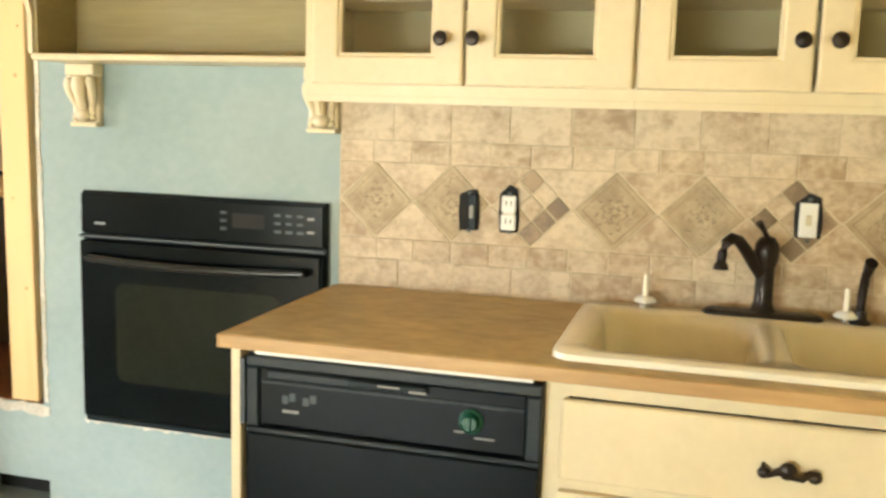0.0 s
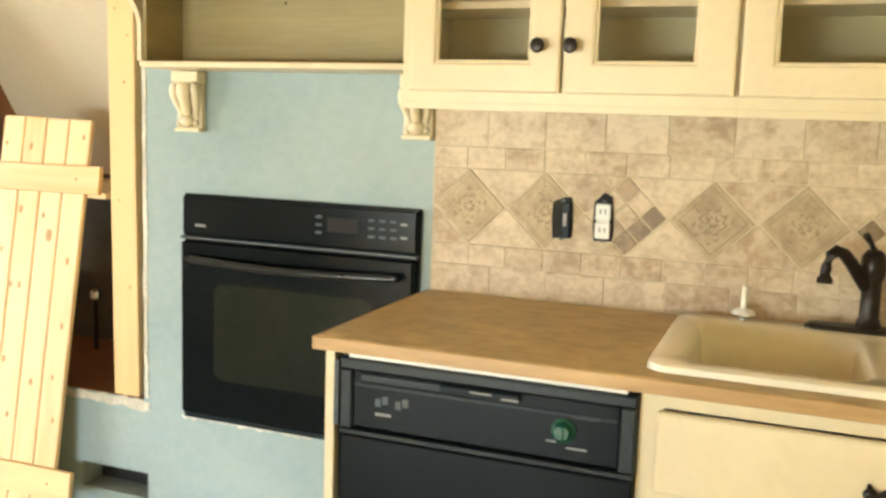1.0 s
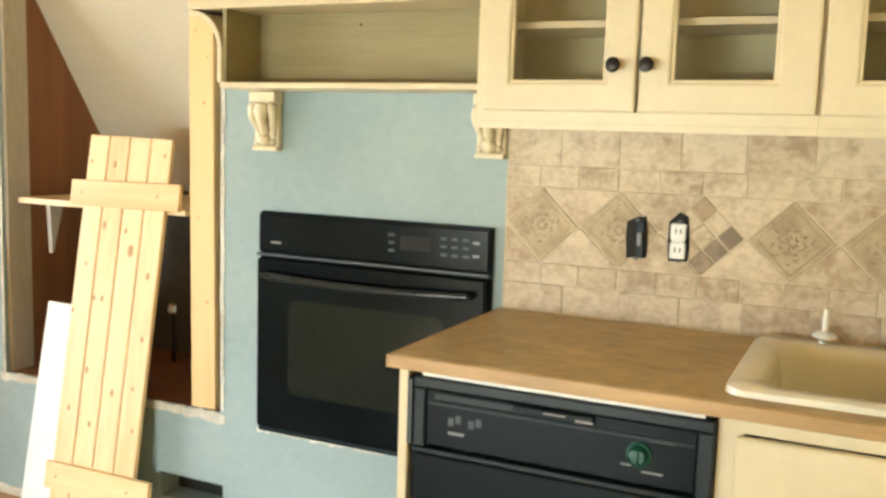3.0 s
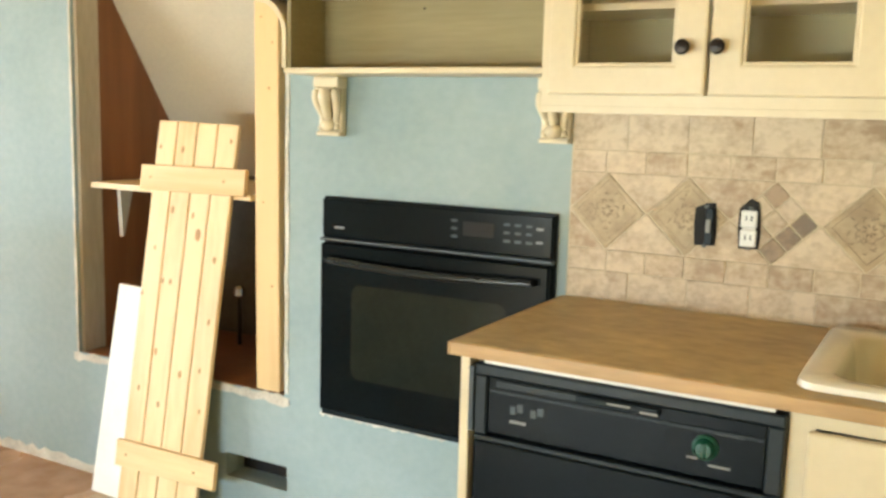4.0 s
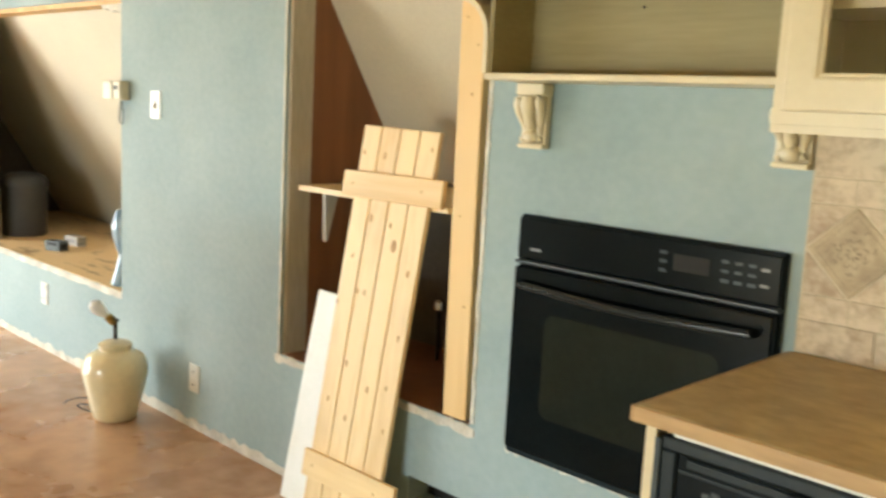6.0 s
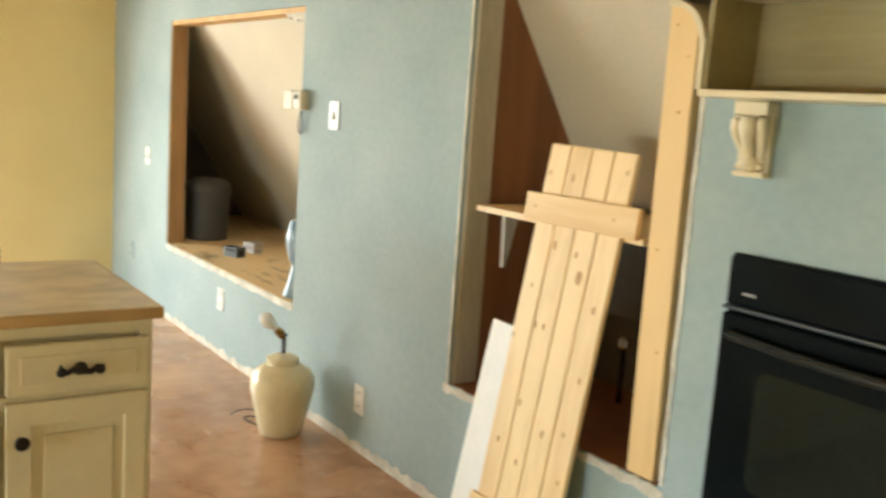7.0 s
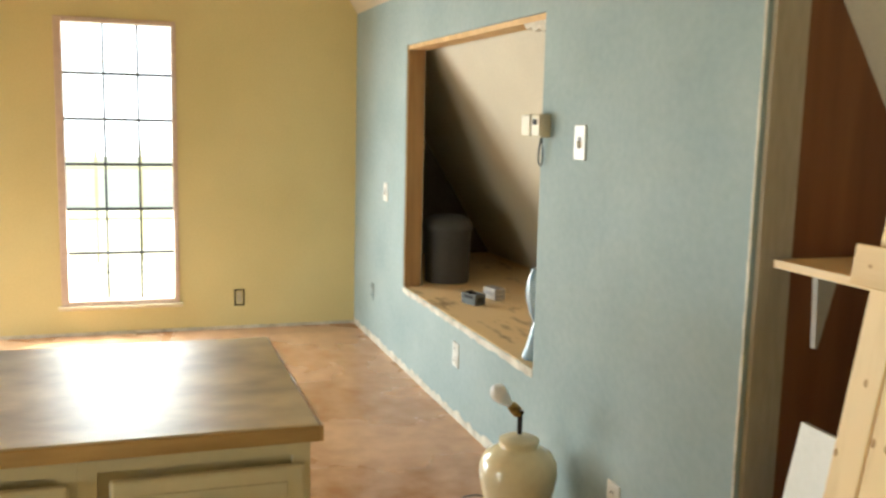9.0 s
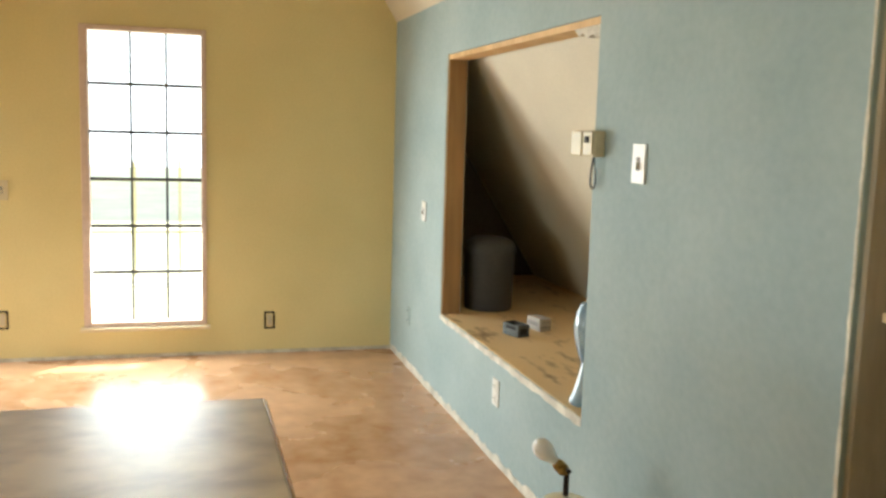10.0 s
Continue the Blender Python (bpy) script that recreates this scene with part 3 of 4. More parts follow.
def plank_panel():
    """Four boards on two battens, leaning into the niche."""
    m = pose(-2.332, 2.731, 0.0, -8.2, 1.6, 0)
    p = thing("plank_panel", (-2.332, 2.731, 0.0), "pine plank shutter with two battens leaning on the niche", "shutter")
    r = random.Random(3)
    w = 0.0907
    # knots: across, up, radius
    knots = ((0.056, 0.971, 0.012), (-0.071, 1.045, 0.008), (0.025, 1.034, 0.006), (0.141, 0.896, 0.007), (-0.08, 0.798, 0.006), (-0.044, 0.799, 0.006),
             (-0.17, 0.744, 0.005), (-0.075, 0.553, 0.007), (0.046, 0.495, 0.007), (-0.136, 0.415, 0.006), (0.132, 0.523, 0.005), (-0.037, 0.376, 0.006),
             (0.085, 1.292, 0.006), (-0.055, 1.252, 0.007), (0.151, 0.388, 0.005), (-0.133, 0.908, 0.005), (0.147, 0.689, 0.006), (0.155, 1.293, 0.005), (-0.159, 1.256, 0.005))
    for k in range(4):
        x = -2 * w + k * w
        bm = boxes((x + 0.002, x + w - 0.002, 0.0, 0.019, 0.003, 1.349 + r.uniform(-0.003, 0.003)), bevel=0.005)
        bmesh.ops.transform(bm, matrix=m, verts=bm.verts)
        board = part("plank", bm, PINE, p)
        for kx, kz, kr in knots:
            if x + 0.008 < kx < x + w - 0.008:
                bm = lathe([(kr * 1.3, 0), (kr * 1.1, 0.0012)], 12, (0, 0, 0), None, Matrix.Translation((kx, 0.0, kz)) @ Matrix.Rotation(radians(90), 4, "X") @ Matrix.Diagonal((0.8, 1.4, 1, 1)))
                bmesh.ops.transform(bm, matrix=m, verts=bm.verts)
                part("knot", bm, KNOT, board)
    for z0, z1, x0, x1 in ((1.108, 1.196, -0.219, 0.252), (0.141, 0.233, -0.188, 0.265)):
        tilt = m @ Matrix.Translation((0, 0, z0)) @ Matrix.Rotation(radians(-2.0), 4, "Y")
        bm = boxes((x0, x1, -0.020, -0.001, 0, z1 - z0), bevel=0.003)
        bmesh.ops.transform(bm, matrix=tilt, verts=bm.verts)
        bat = part("batten", bm, PINE_X, p)
        for x in (x0 + 0.05, x1 - 0.09):
            bm = lathe([(0.005, 0), (0.004, 0.001)], 8, (0, 0, 0), None, Matrix.Translation((x, -0.02, 0.045)) @ Matrix.Rotation(radians(90), 4, "X"))
            bmesh.ops.transform(bm, matrix=tilt, verts=bm.verts)
            part("screw_head", bm, KNOT, bat)


plank_panel()
bm = boxes((0, 0.30, 0, 0.018, 0, 0.755), bevel=0.003)
bmesh.ops.transform(bm, matrix=pose(-2.672, 2.757, 0.003, -10.6, 0.8, 0), verts=bm.verts)
tagged(part("white_board", bm, WHITEBOARD), "white primed board leaning behind the pine shutter", "board")


# ---- lamp on the floor ----
def table_lamp():
    c = (-3.785, 2.68, 0.0)
    l = thing("table_lamp", c, "cream pottery jar lamp without a shade on the floor", "lamp")
    part("jar", lathe([(0.082, 0), (0.090, 0.006), (0.104, 0.06), (0.126, 0.15), (0.137, 0.205), (0.135, 0.245), (0.118, 0.278), (0.082, 0.300), (0.066, 0.306),
                       (0.067, 0.313), (0.071, 0.322), (0.069, 0.332), (0.05, 0.341), (0.02, 0.345)], 48, c), VASE, l, smooth=True)
    part("stem", lathe([(0.009, 0.35), (0.009, 0.42)], 12, c), BRONZE, l, smooth=True)
    tilt = Matrix.Translation((c[0], c[1], 0.42)) @ Matrix.Rotation(radians(44), 4, "X") @ Matrix.Rotation(radians(-12), 4, "Y")
    part("lamp_holder", lathe([(0.012, 0), (0.019, 0.01), (0.019, 0.035), (0.015, 0.05)], 16, (0, 0, 0), None, tilt), BRASS, l, smooth=True)
    part("switch_knob", tube([(c[0], c[1], 0.435), (c[0] + 0.04, c[1] - 0.01, 0.44)], [0.004, 0.007], 8), BRONZE, l, smooth=True)
    b = part("bulb", lathe([(0.012, 0.045), (0.015, 0.06), (0.028, 0.085), (0.031, 0.105), (0.026, 0.125), (0.012, 0.137), (0.002, 0.14)], 20, (0, 0, 0), None, tilt), BULB, l, "frosted glass bulb", smooth=True)
    pts = [(c[0] - 0.10 - 0.02 * k, c[1] - 0.06 - 0.05 * math.sin(k * 0.9), 0.006 + 0.03 * abs(math.sin(k * 0.7))) for k in range(10)]
    part("cord", tube(pts, 0.003, 6), BRONZE, l, smooth=True)


table_lamp()


# ---- wall oven ----
def oven():
    x0, x1, z0, z1 = -1.712, -0.954, 0.446, 1.128
    o = thing("wall_oven", ((x0 + x1) / 2, WALL, z0), "black built-in wall oven with a glass door", "oven")
    part("body", boxes((-1.69, -0.975, WALL + 0.002, 2.965, 0.465, 1.11)), BLACKPL, o)
    part("surround", boxes((x0, x1, 2.853, WALL - 0.001, z0, z1), bevel=0.003), BLACK, o)
    cp = part("control_panel", boxes((x0 + 0.004, x1 - 0.004, 2.838, 2.853, 1.008, z1 - 0.006), bevel=0.004), BLACK, o)
    part("panel_glass", boxes((x0 + 0.03, x1 - 0.05, 2.8365, 2.838, 1.024, 1.112)), BLACK, cp)
    part("logo_bar", boxes((-1.662, -1.626, 2.8355, 2.8365, 1.034, 1.041)), PRINT, cp)
    part("display", boxes((-1.225, -1.13, 2.8355, 2.8365, 1.05, 1.09)), DARK, cp)
    for i in range(3):
        for j in range(2):
            part("button", boxes((-1.262, -1.243, 2.8352, 2.8365, 1.042 + 0.022 * i, 1.050 + 0.022 * i) if j == 0 else
                                 (-1.10 + 0.033 * i, -1.08 + 0.033 * i, 2.8352, 2.8365, 1.042, 1.050)), GREYPL, cp)
            part("button", boxes((-1.10 + 0.033 * i, -1.082 + 0.033 * i, 2.8352, 2.8365, 1.065 + 0.022 * j, 1.072 + 0.022 * j)), GREYPL, cp)
    for z in (1.046, 1.082):
        part("button", boxes((-1.004, -0.984, 2.8352, 2.8365, z, z + 0.007)), PRINT, cp)
    part("trim_strip", boxes((x0, x1, 2.832, 2.853, 0.995, 1.004), bevel=0.002), GREYPL, o, "dark grey strip")
    d = part("door", boxes((x0 + 0.006, x1 - 0.006, 2.826, 2.853, 0.468, 0.988), bevel=0.006), BLACK, o)
    out = []
    for cx, cz, a0 in ((-1.107, 0.842, 0), (-1.559, 0.842, 90), (-1.559, 0.612, 180), (-1.107, 0.612, 270)):
        out += [(cx + 0.03 * math.cos(radians(a0 + a)), cz + 0.03 * math.sin(radians(a0 + a))) for a in (0, 22.5, 45, 67.5, 90)]
    part("window_glass", prism(out, 2.8245, 2.826), DARKGLASS, d)
    part("handle", tube([(x0 + 0.045 + 0.0668 * k, 2.800 - 0.014 * math.sin(math.pi * k / 10), 0.943 - 0.008 * math.sin(math.pi * k / 10)) for k in range(11)], 0.012, 12), HANDLE, d, "curved black bar handle", smooth=True)
    for x in (x0 + 0.05, x1 - 0.05):
        part("handle_post", tube([(x, 2.826, 0.943), (x, 2.79, 0.943)], 0.012, 10), BLACK, d, smooth=True)
    part("lower_grille", boxes((x0 + 0.006, x1 - 0.006, 2.838, 2.853, 0.449, 0.464), bevel=0.002), BLACKPL, o)


oven()


# ---- shelf unit over the oven ----
def shelf_unit():
    s = thing("shelf_unit", (-1.3, WALL, 1.485), "cream painted open shelf unit over the oven", "shelf")
    xl, xr = -1.735, -0.904
    part("bottom_board", boxes((xl - 0.005, xr, 2.69, WALL - 0.001, 1.484, 1.501), bevel=0.004), CREAM, s)
    part("back_panel", boxes((xl, xr, WALL - 0.009, WALL - 0.001, 1.501, 1.705)), SHADED_LINING, s)
    part("top_board", boxes((xl - 0.12, xr, 2.693, WALL - 0.001, 1.705, 1.730), bevel=0.003), CREAM, s)
    arc = [(xl, 1.501), (xl, 1.575)] + [(xl - 0.115 + 0.115 * math.cos(radians(a)), 1.592 + 0.112 * math.sin(radians(a))) for a in range(0, 91, 10)]
    inner = [(x - 0.014 if i < 2 else x - 0.014 * math.cos(radians((i - 2) * 10)), z - (0 if i < 2 else 0.014 * math.sin(radians((i - 2) * 10)))) for i, (x, z) in enumerate(arc)]
    part("side_panel", prism(arc + inner[::-1], 2.693, WALL - 0.001), CREAM, s, "side panel with a curved top")
    part("lining", boxes((xl, xl + 0.012, 2.70, WALL - 0.009, 1.501, 1.705)), SHADED_LINING, s)
    part("upper_back", boxes((xl, xr, 2.70, 2.71, 1.730, 2.09)), CREAM, s)
    part("nail_head", lathe([(0.004, 0), (0.003, 0.002)], 8, (-1.38, WALL - 0.009, 1.672), None, Matrix.Rotation(radians(90), 4, "X")), DARK, s)


shelf_unit()


def corbel(x, z0, z1, w):
    """A carved bracket: cap, two side scrolls, a swelling leaf and a bead at the foot."""
    c = thing("corbel", (x, WALL, z0), "cream carved wooden corbel under the shelf", "corbel", group="carved corbels")
    h = z1 - z0
    part("back_plate", boxes((x - w / 2, x + w / 2, WALL - 0.022, WALL - 0.001, z0, z1), bevel=0.004), CREAM, c)
    part("cap", boxes((x - w / 2 - 0.003, x + w / 2 + 0.003, WALL - 0.050, WALL - 0.001, z1 - 0.034, z1), bevel=0.005), CREAM, c)
    lo = z0 + 0.004
    for sx in (-1, 1):
        pts = []
        for k in range(13):
            f = k / 12
            pts.append((x + sx * (w * 0.36 + 0.006 * math.sin(f * 2 * math.pi)), WALL - 0.026 - 0.018 * (1 - f) - 0.007 * math.sin(f * 2.2 * math.pi), z1 - 0.034 - (h - 0.048) * f))
        part("scroll", tube(pts, [0.013 - 0.004 * k / 12 for k in range(13)], 10), CREAM, c, smooth=True)
    pts = [(x, WALL - 0.026 - 0.022 * (1 - k / 8) - 0.009 * math.sin(k / 8 * math.pi), z1 - 0.036 - (h - 0.075) * k / 8) for k in range(9)]
    part("leaf", tube(pts, [0.018, 0.021, 0.022, 0.020, 0.016, 0.014, 0.015, 0.014, 0.008], 12), CREAM, c, smooth=True)
    bm = bmesh.new()
    ball(bm, (x, WALL - 0.030, lo + 0.024), 0.022, (1.1, 1, 0.9), 14)
    part("bead", bm, CREAM, c, smooth=True)
    part("foot", boxes((x - w / 2, x + w / 2, WALL - 0.036, WALL - 0.001, z0 - 0.004, z0 + 0.009), bevel=0.004), CREAM, c)


corbel(-1.690, 1.313, 1.483, 0.086)
corbel(-0.968, 1.317, 1.483, 0.084)


# ---- wall cabinets ----
def knob(at, parent, direction=(0, -1, 0)):
    turn = Vector((0, 0, 1)).rotation_difference(Vector(direction)).to_matrix().to_4x4()
    part("knob", lathe([(0.009, 0), (0.006, 0.006), (0.006, 0.012), (0.015, 0.018), (0.0165, 0.024), (0.013, 0.029), (0.003, 0.031)], 20, at, None, turn), BRONZE, parent, "dark bronze round knob", smooth=True)


def ring(o, h, y0, y1, bevel=0.005):
    """An upright frame of one piece: outer (x0, x1, z0, z1), opening h, front at y0."""
    bm = bmesh.new()
    corners = lambda r: [(r[0], r[2]), (r[1], r[2]), (r[1], r[3]), (r[0], r[3])]
    v = {(k, n, y): bm.verts.new((p[0], y, p[1])) for k, loop in (("o", corners(o)), ("i", corners(h))) for n, p in enumerate(loop) for y in (y0, y1)}
    for n in range(4):
        m = (n + 1) % 4
        bm.faces.new((v["o", n, y0], v["o", m, y0], v["i", m, y0], v["i", n, y0]))
        bm.faces.new((v["o", m, y1], v["o", n, y1], v["i", n, y1], v["i", m, y1]))
        bm.faces.new((v["o", m, y0], v["o", n, y0], v["o", n, y1], v["o", m, y1]))
        bm.faces.new((v["i", n, y0], v["i", m, y0], v["i", m, y1], v["i", n, y1]))
    edges = [e for e in bm.edges if {abs(e.verts[0].co.y - y0) < 1e-6, abs(e.verts[1].co.y - y0) < 1e-6} == {True}
             and not (e.verts[0].co.x != e.verts[1].co.x and e.verts[0].co.z != e.verts[1].co.z)]
    bmesh.ops.bevel(bm, geom=edges, offset=bevel, segments=2, profile=0.6, affect="EDGES")
    return bm


def framed(x0, x1, z0, z1, y0, y1, stile, bevel=0.004):
    return ring((x0, x1, z0, z1), (x0 + stile, x1 - stile, z0 + stile, z1 - stile), y0, y1, bevel)


def wall_cabinet(x0, x1, doors, shelf_z=1.632, flush_left=False):
    z0, z1, yf = 1.391, 2.14, 2.588
    c = thing("wall_cabinet", ((x0 + x1) / 2, WALL, z0), "cream wall cabinet with two glazed doors", "cabinet", group="wall cabinets")
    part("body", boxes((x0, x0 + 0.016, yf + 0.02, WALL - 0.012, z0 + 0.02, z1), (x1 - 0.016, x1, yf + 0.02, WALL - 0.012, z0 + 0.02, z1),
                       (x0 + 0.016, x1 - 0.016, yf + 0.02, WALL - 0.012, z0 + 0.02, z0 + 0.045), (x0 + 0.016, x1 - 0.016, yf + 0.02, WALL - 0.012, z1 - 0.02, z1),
                       (x0 + 0.016, x1 - 0.016, WALL - 0.022, WALL - 0.012, z0 + 0.045, z1 - 0.02)), INNER_SHADED, c)
    part("face_frame", boxes((x0, x0 + 0.05, yf, yf + 0.02, z0, z1), (x1 - 0.05, x1, yf, yf + 0.02, z0, z1), (x0 + 0.05, x1 - 0.05, yf, yf + 0.02, z0, z0 + 0.055),
                             (x0 + 0.05, x1 - 0.05, yf, yf + 0.02, z1 - 0.05, z1)), CREAM, c)
    part("light_rail", boxes((x0, x1, yf - 0.004, yf, z0, z0 + 0.016), bevel=0.0006), CREAM, c)
    part("shelf", boxes((x0 + 0.017, x1 - 0.017, yf + 0.06, WALL - 0.023, shelf_z - 0.008, shelf_z + 0.008)), CREAM, c)
    for a, b, g0, g1, kx in doors:
        d = part("door", ring((a, b, 1.432, 2.10), (g0, g1, 1.495, 2.035), yf - 0.022, yf - 0.001, 0.006), CREAM, c)
        part("moulding", framed(g0 - 0.002, g1 + 0.002, 1.493, 2.037, yf - 0.017, yf - 0.006, 0.009, 0.003), CREAM, d)
        p = part("glass", boxes((g0 + 0.004, g1 - 0.004, yf - 0.011, yf - 0.008, 1.499, 2.03)), PANE, d)
        p.visible_shadow = False
        knob((kx, yf - 0.022, 1.532), d)


wall_cabinet(-0.901, -0.1512, ((-0.877, -0.522, -0.813, -0.589, -0.568), (-0.515, -0.156, -0.448, -0.234, -0.496)))
wall_cabinet(-0.151, 0.60, ((-0.147, 0.193, -0.083, 0.133, 0.169), (0.201, 0.56, 0.264, 0.495, 0.236)))


# ---- base cabinets, dishwasher, worktop, sink ----
def pull(x, y, z, parent, facing="y"):
    """A cast leaf-shaped drawer pull."""
    bm = bmesh.new()
    pts = [(-0.048, -0.004, -0.012), (-0.044, -0.010, 0.010), (-0.036, -0.014, -0.006), (-0.020, -0.018, 0.004), (0, -0.020, 0.0), (0.020, -0.018, -0.004), (0.034, -0.014, 0.006), (0.046, -0.010, 0.004), (0.044, -0.004, -0.014)]
    tube(pts, [0.004, 0.006, 0.006, 0.0075, 0.008, 0.0075, 0.006, 0.006, 0.004], 8, bm)
    bmesh.ops.create_uvsphere(bm, u_segments=10, v_segments=8, radius=0.016, matrix=Matrix.Translation((-0.004, -0.018, 0.006)) @ Matrix.Diagonal((1, 0.5, 1, 1)))
    for s in (-1, 1):
        bmesh.ops.create_uvsphere(bm, u_segments=8, v_segments=6, radius=0.011, matrix=Matrix.Translation((s * 0.042, -0.008, -0.004)) @ Matrix.Diagonal((1.1, 0.7, 1, 1)))
    m = Matrix.Translation((x, y, z)) @ (Matrix.Rotation(radians(90), 4, "Z") if facing == "x" else Matrix())
    bmesh.ops.transform(bm, matrix=m, verts=bm.verts)
    part("pull", bm, BRONZE, parent, "dark bronze leaf-shaped pull", smooth=True)


tagged(part("end_panel", boxes((-0.910, -0.8885, 2.25, WALL - 0.002, 0, 0.883), bevel=0.002), CREAM), "cream painted end panel beside the dishwasher", "panel")


def dishwasher():
    x0, x1, yf = -0.887, -0.263, 2.247
    d = thing("dishwasher", ((x0 + x1) / 2, 2.5, 0), "black built-in dishwasher with a green dial", "dishwasher")
    part("tub", boxes((x0 + 0.004, x1 - 0.004, yf + 0.03, WALL - 0.03, 0.01, 0.8729)), BLACKPL, d)
    part("top_strip", boxes((x0 + 0.03, x1 - 0.02, yf + 0.006, yf + 0.03, 0.8734, 0.8824)), WHITE, d, "loose white strip")
    part("side_trim", boxes((x0, x0 + 0.012, yf - 0.004, yf + 0.03, 0.7268, 0.8666), bevel=0.002), GREYPL, d)
    part("top_frame", boxes((x0 + 0.012, x1, yf, yf + 0.03, 0.8486, 0.872), bevel=0.004), DWTRIM, d)
    part("frame_side", boxes((x1 - 0.03, x1, yf, yf + 0.03, 0.7223, 0.8481), bevel=0.004), DWTRIM, d)
    part("frame_side", boxes((x0 + 0.0125, x0 + 0.04, yf, yf + 0.03, 0.7223, 0.8481), bevel=0.004), DWTRIM, d)
    cp = part("control_panel", boxes((x0 + 0.0405, x1 - 0.0305, yf + 0.006, yf + 0.03, 0.7268, 0.8477), bevel=0.003), BLACK, d)
    part("vent_slot", boxes((x0 + 0.06, x0 + 0.24, yf + 0.002, yf + 0.006, 0.8278, 0.8423), bevel=0.0015), DWTRIM, cp)
    part("latch", boxes((x0 + 0.235, x0 + 0.40, yf - 0.006, yf + 0.006, 0.8287, 0.845), bevel=0.004), BLACKPL, cp)
    # two small grey bars drawn as the glints along the latch
    part("latch_glint", boxes((x0 + 0.30, x0 + 0.345, yf - 0.0085, yf - 0.006, 0.8369, 0.8405)), PRINT, cp)
    part("latch_glint", boxes((x0 + 0.365, x0 + 0.40, yf - 0.0085, yf - 0.006, 0.8315, 0.836)), PRINT, cp)
    part("trim_line", boxes((x0 + 0.045, x1 - 0.035, yf + 0.003, yf + 0.006, 0.8152, 0.8224), bevel=0.001), DWTRIM, cp)
    part("trim_line", boxes((x0 + 0.012, x1, yf - 0.002, yf + 0.02, 0.7106, 0.7214), bevel=0.003), DWTRIM, d)
    for k in range(2):
        bx = x0 + 0.092 + k * 0.045
        part("button", boxes((bx, bx + 0.014, yf + 0.0035, yf + 0.006, 0.7764, 0.7945), bevel=0.001), GREYPL, cp)
        part("button", boxes((bx + 0.016, bx + 0.03, yf + 0.0035, yf + 0.006, 0.7827, 0.8008), bevel=0.001), GREYPL, cp)
    part("logo_bar", boxes((x0 + 0.092, x0 + 0.128, yf + 0.0048, yf + 0.006, 0.7575, 0.7638)), PRINT, cp)
    turn = Matrix.Rotation(radians(90), 4, "X")
    dial = part("dial", lathe([(0.024, 0), (0.024, 0.006), (0.019, 0.009), (0.017, 0.020), (0.014, 0.023)], 28, (-0.399, yf + 0.006, 0.7864), None, turn), GREEN, cp, "green timer dial", smooth=True)
    part("dial_grip", boxes((-0.404, -0.394, yf - 0.020, yf - 0.010, 0.7719, 0.8008), bevel=0.003), GREEN, dial)
    for a, b, z in ((-0.438, -0.423, 0.817), (-0.383, -0.333, 0.8143), (-0.433, -0.413, 0.7602), (-0.393, -0.353, 0.7512)):
        part("print", boxes((a, b, yf + 0.0048, yf + 0.006, z, z + 0.004)), PRINT, cp)
    part("door_panel", boxes((x0 + 0.012, x1, yf, yf + 0.03, 0.12, 0.7097), bevel=0.005), BLACK, d)
    part("kick_plate", boxes((x0 + 0.012, x1, yf + 0.05, yf + 0.06, 0.0, 0.115)), BLACKPL, d)


dishwasher()


def sink_cabinet():
    x0, x1, yf = -0.261, 0.60, 2.27
    c = thing("sink_cabinet", ((x0 + x1) / 2, 2.5, 0), "cream base cabinet with a false drawer front under the sink", "cabinet")
    part("body", boxes((x0, x0 + 0.018, yf + 0.02, WALL - 0.005, 0.1, 0.882), (x1 - 0.018, x1, yf + 0.02, WALL - 0.005, 0.1, 0.882), (x0 + 0.018, x1 - 0.018, yf + 0.02, WALL - 0.005, 0.1, 0.118)), INNER_SHADED, c)
    part("face_frame", boxes((x0, x0 + 0.045, yf, yf + 0.02, 0.1, 0.882), (x1 - 0.045, x1, yf, yf + 0.02, 0.1, 0.882), (x0 + 0.045, x1 - 0.045, yf, yf + 0.02, 0.852, 0.882),
                             (x0 + 0.045, x1 - 0.045, yf, yf + 0.02, 0.66, 0.70), (x0 + 0.045, x1 - 0.045, yf, yf + 0.02, 0.1, 0.13)), CREAM, c)
    d = part("drawer_front", boxes((x0 + 0.033, x1 - 0.035, yf - 0.02, yf - 0.001, 0.692, 0.850), bevel=0.007), CREAM, c)
    pull(0.177, yf - 0.02, 0.764, d)
    for a, b, kx in ((x0 + 0.033, 0.166, 0.13), (0.176, x1 - 0.035, 0.21)):
        dd = part("door", framed(a, b, 0.13, 0.670, yf - 0.02, yf - 0.001, 0.06), CREAM, c)
        part("field", boxes((a + 0.06, b - 0.06, yf - 0.012, yf - 0.002, 0.19, 0.610)), CREAM, dd)
        knob((kx, yf - 0.02, 0.60), dd)
    part("toe_kick", boxes((x0, x1, yf + 0.06, yf + 0.075, 0, 0.1)), DARK, c)


sink_cabinet()
c = tagged(new("corner_cabinet"), "cream plain base cabinet closing the kitchen corner", "cabinet")
part("body", boxes((0.6015, XR - 0.003, 2.27, WALL - 0.005, 0.1, 0.882)), CREAM, c)
part("door", boxes((0.62, XR - 0.01, 2.25, 2.269, 0.13, 0.84), bevel=0.004), CREAM, c)
part("toe_kick", boxes((0.6015, XR - 0.003, 2.32, 2.335, 0, 0.099)), DARK, c)

# worktop with the sink cut-out
SX0, SX1, SY0, SY1 = -0.262, 0.578, 2.285, 2.832


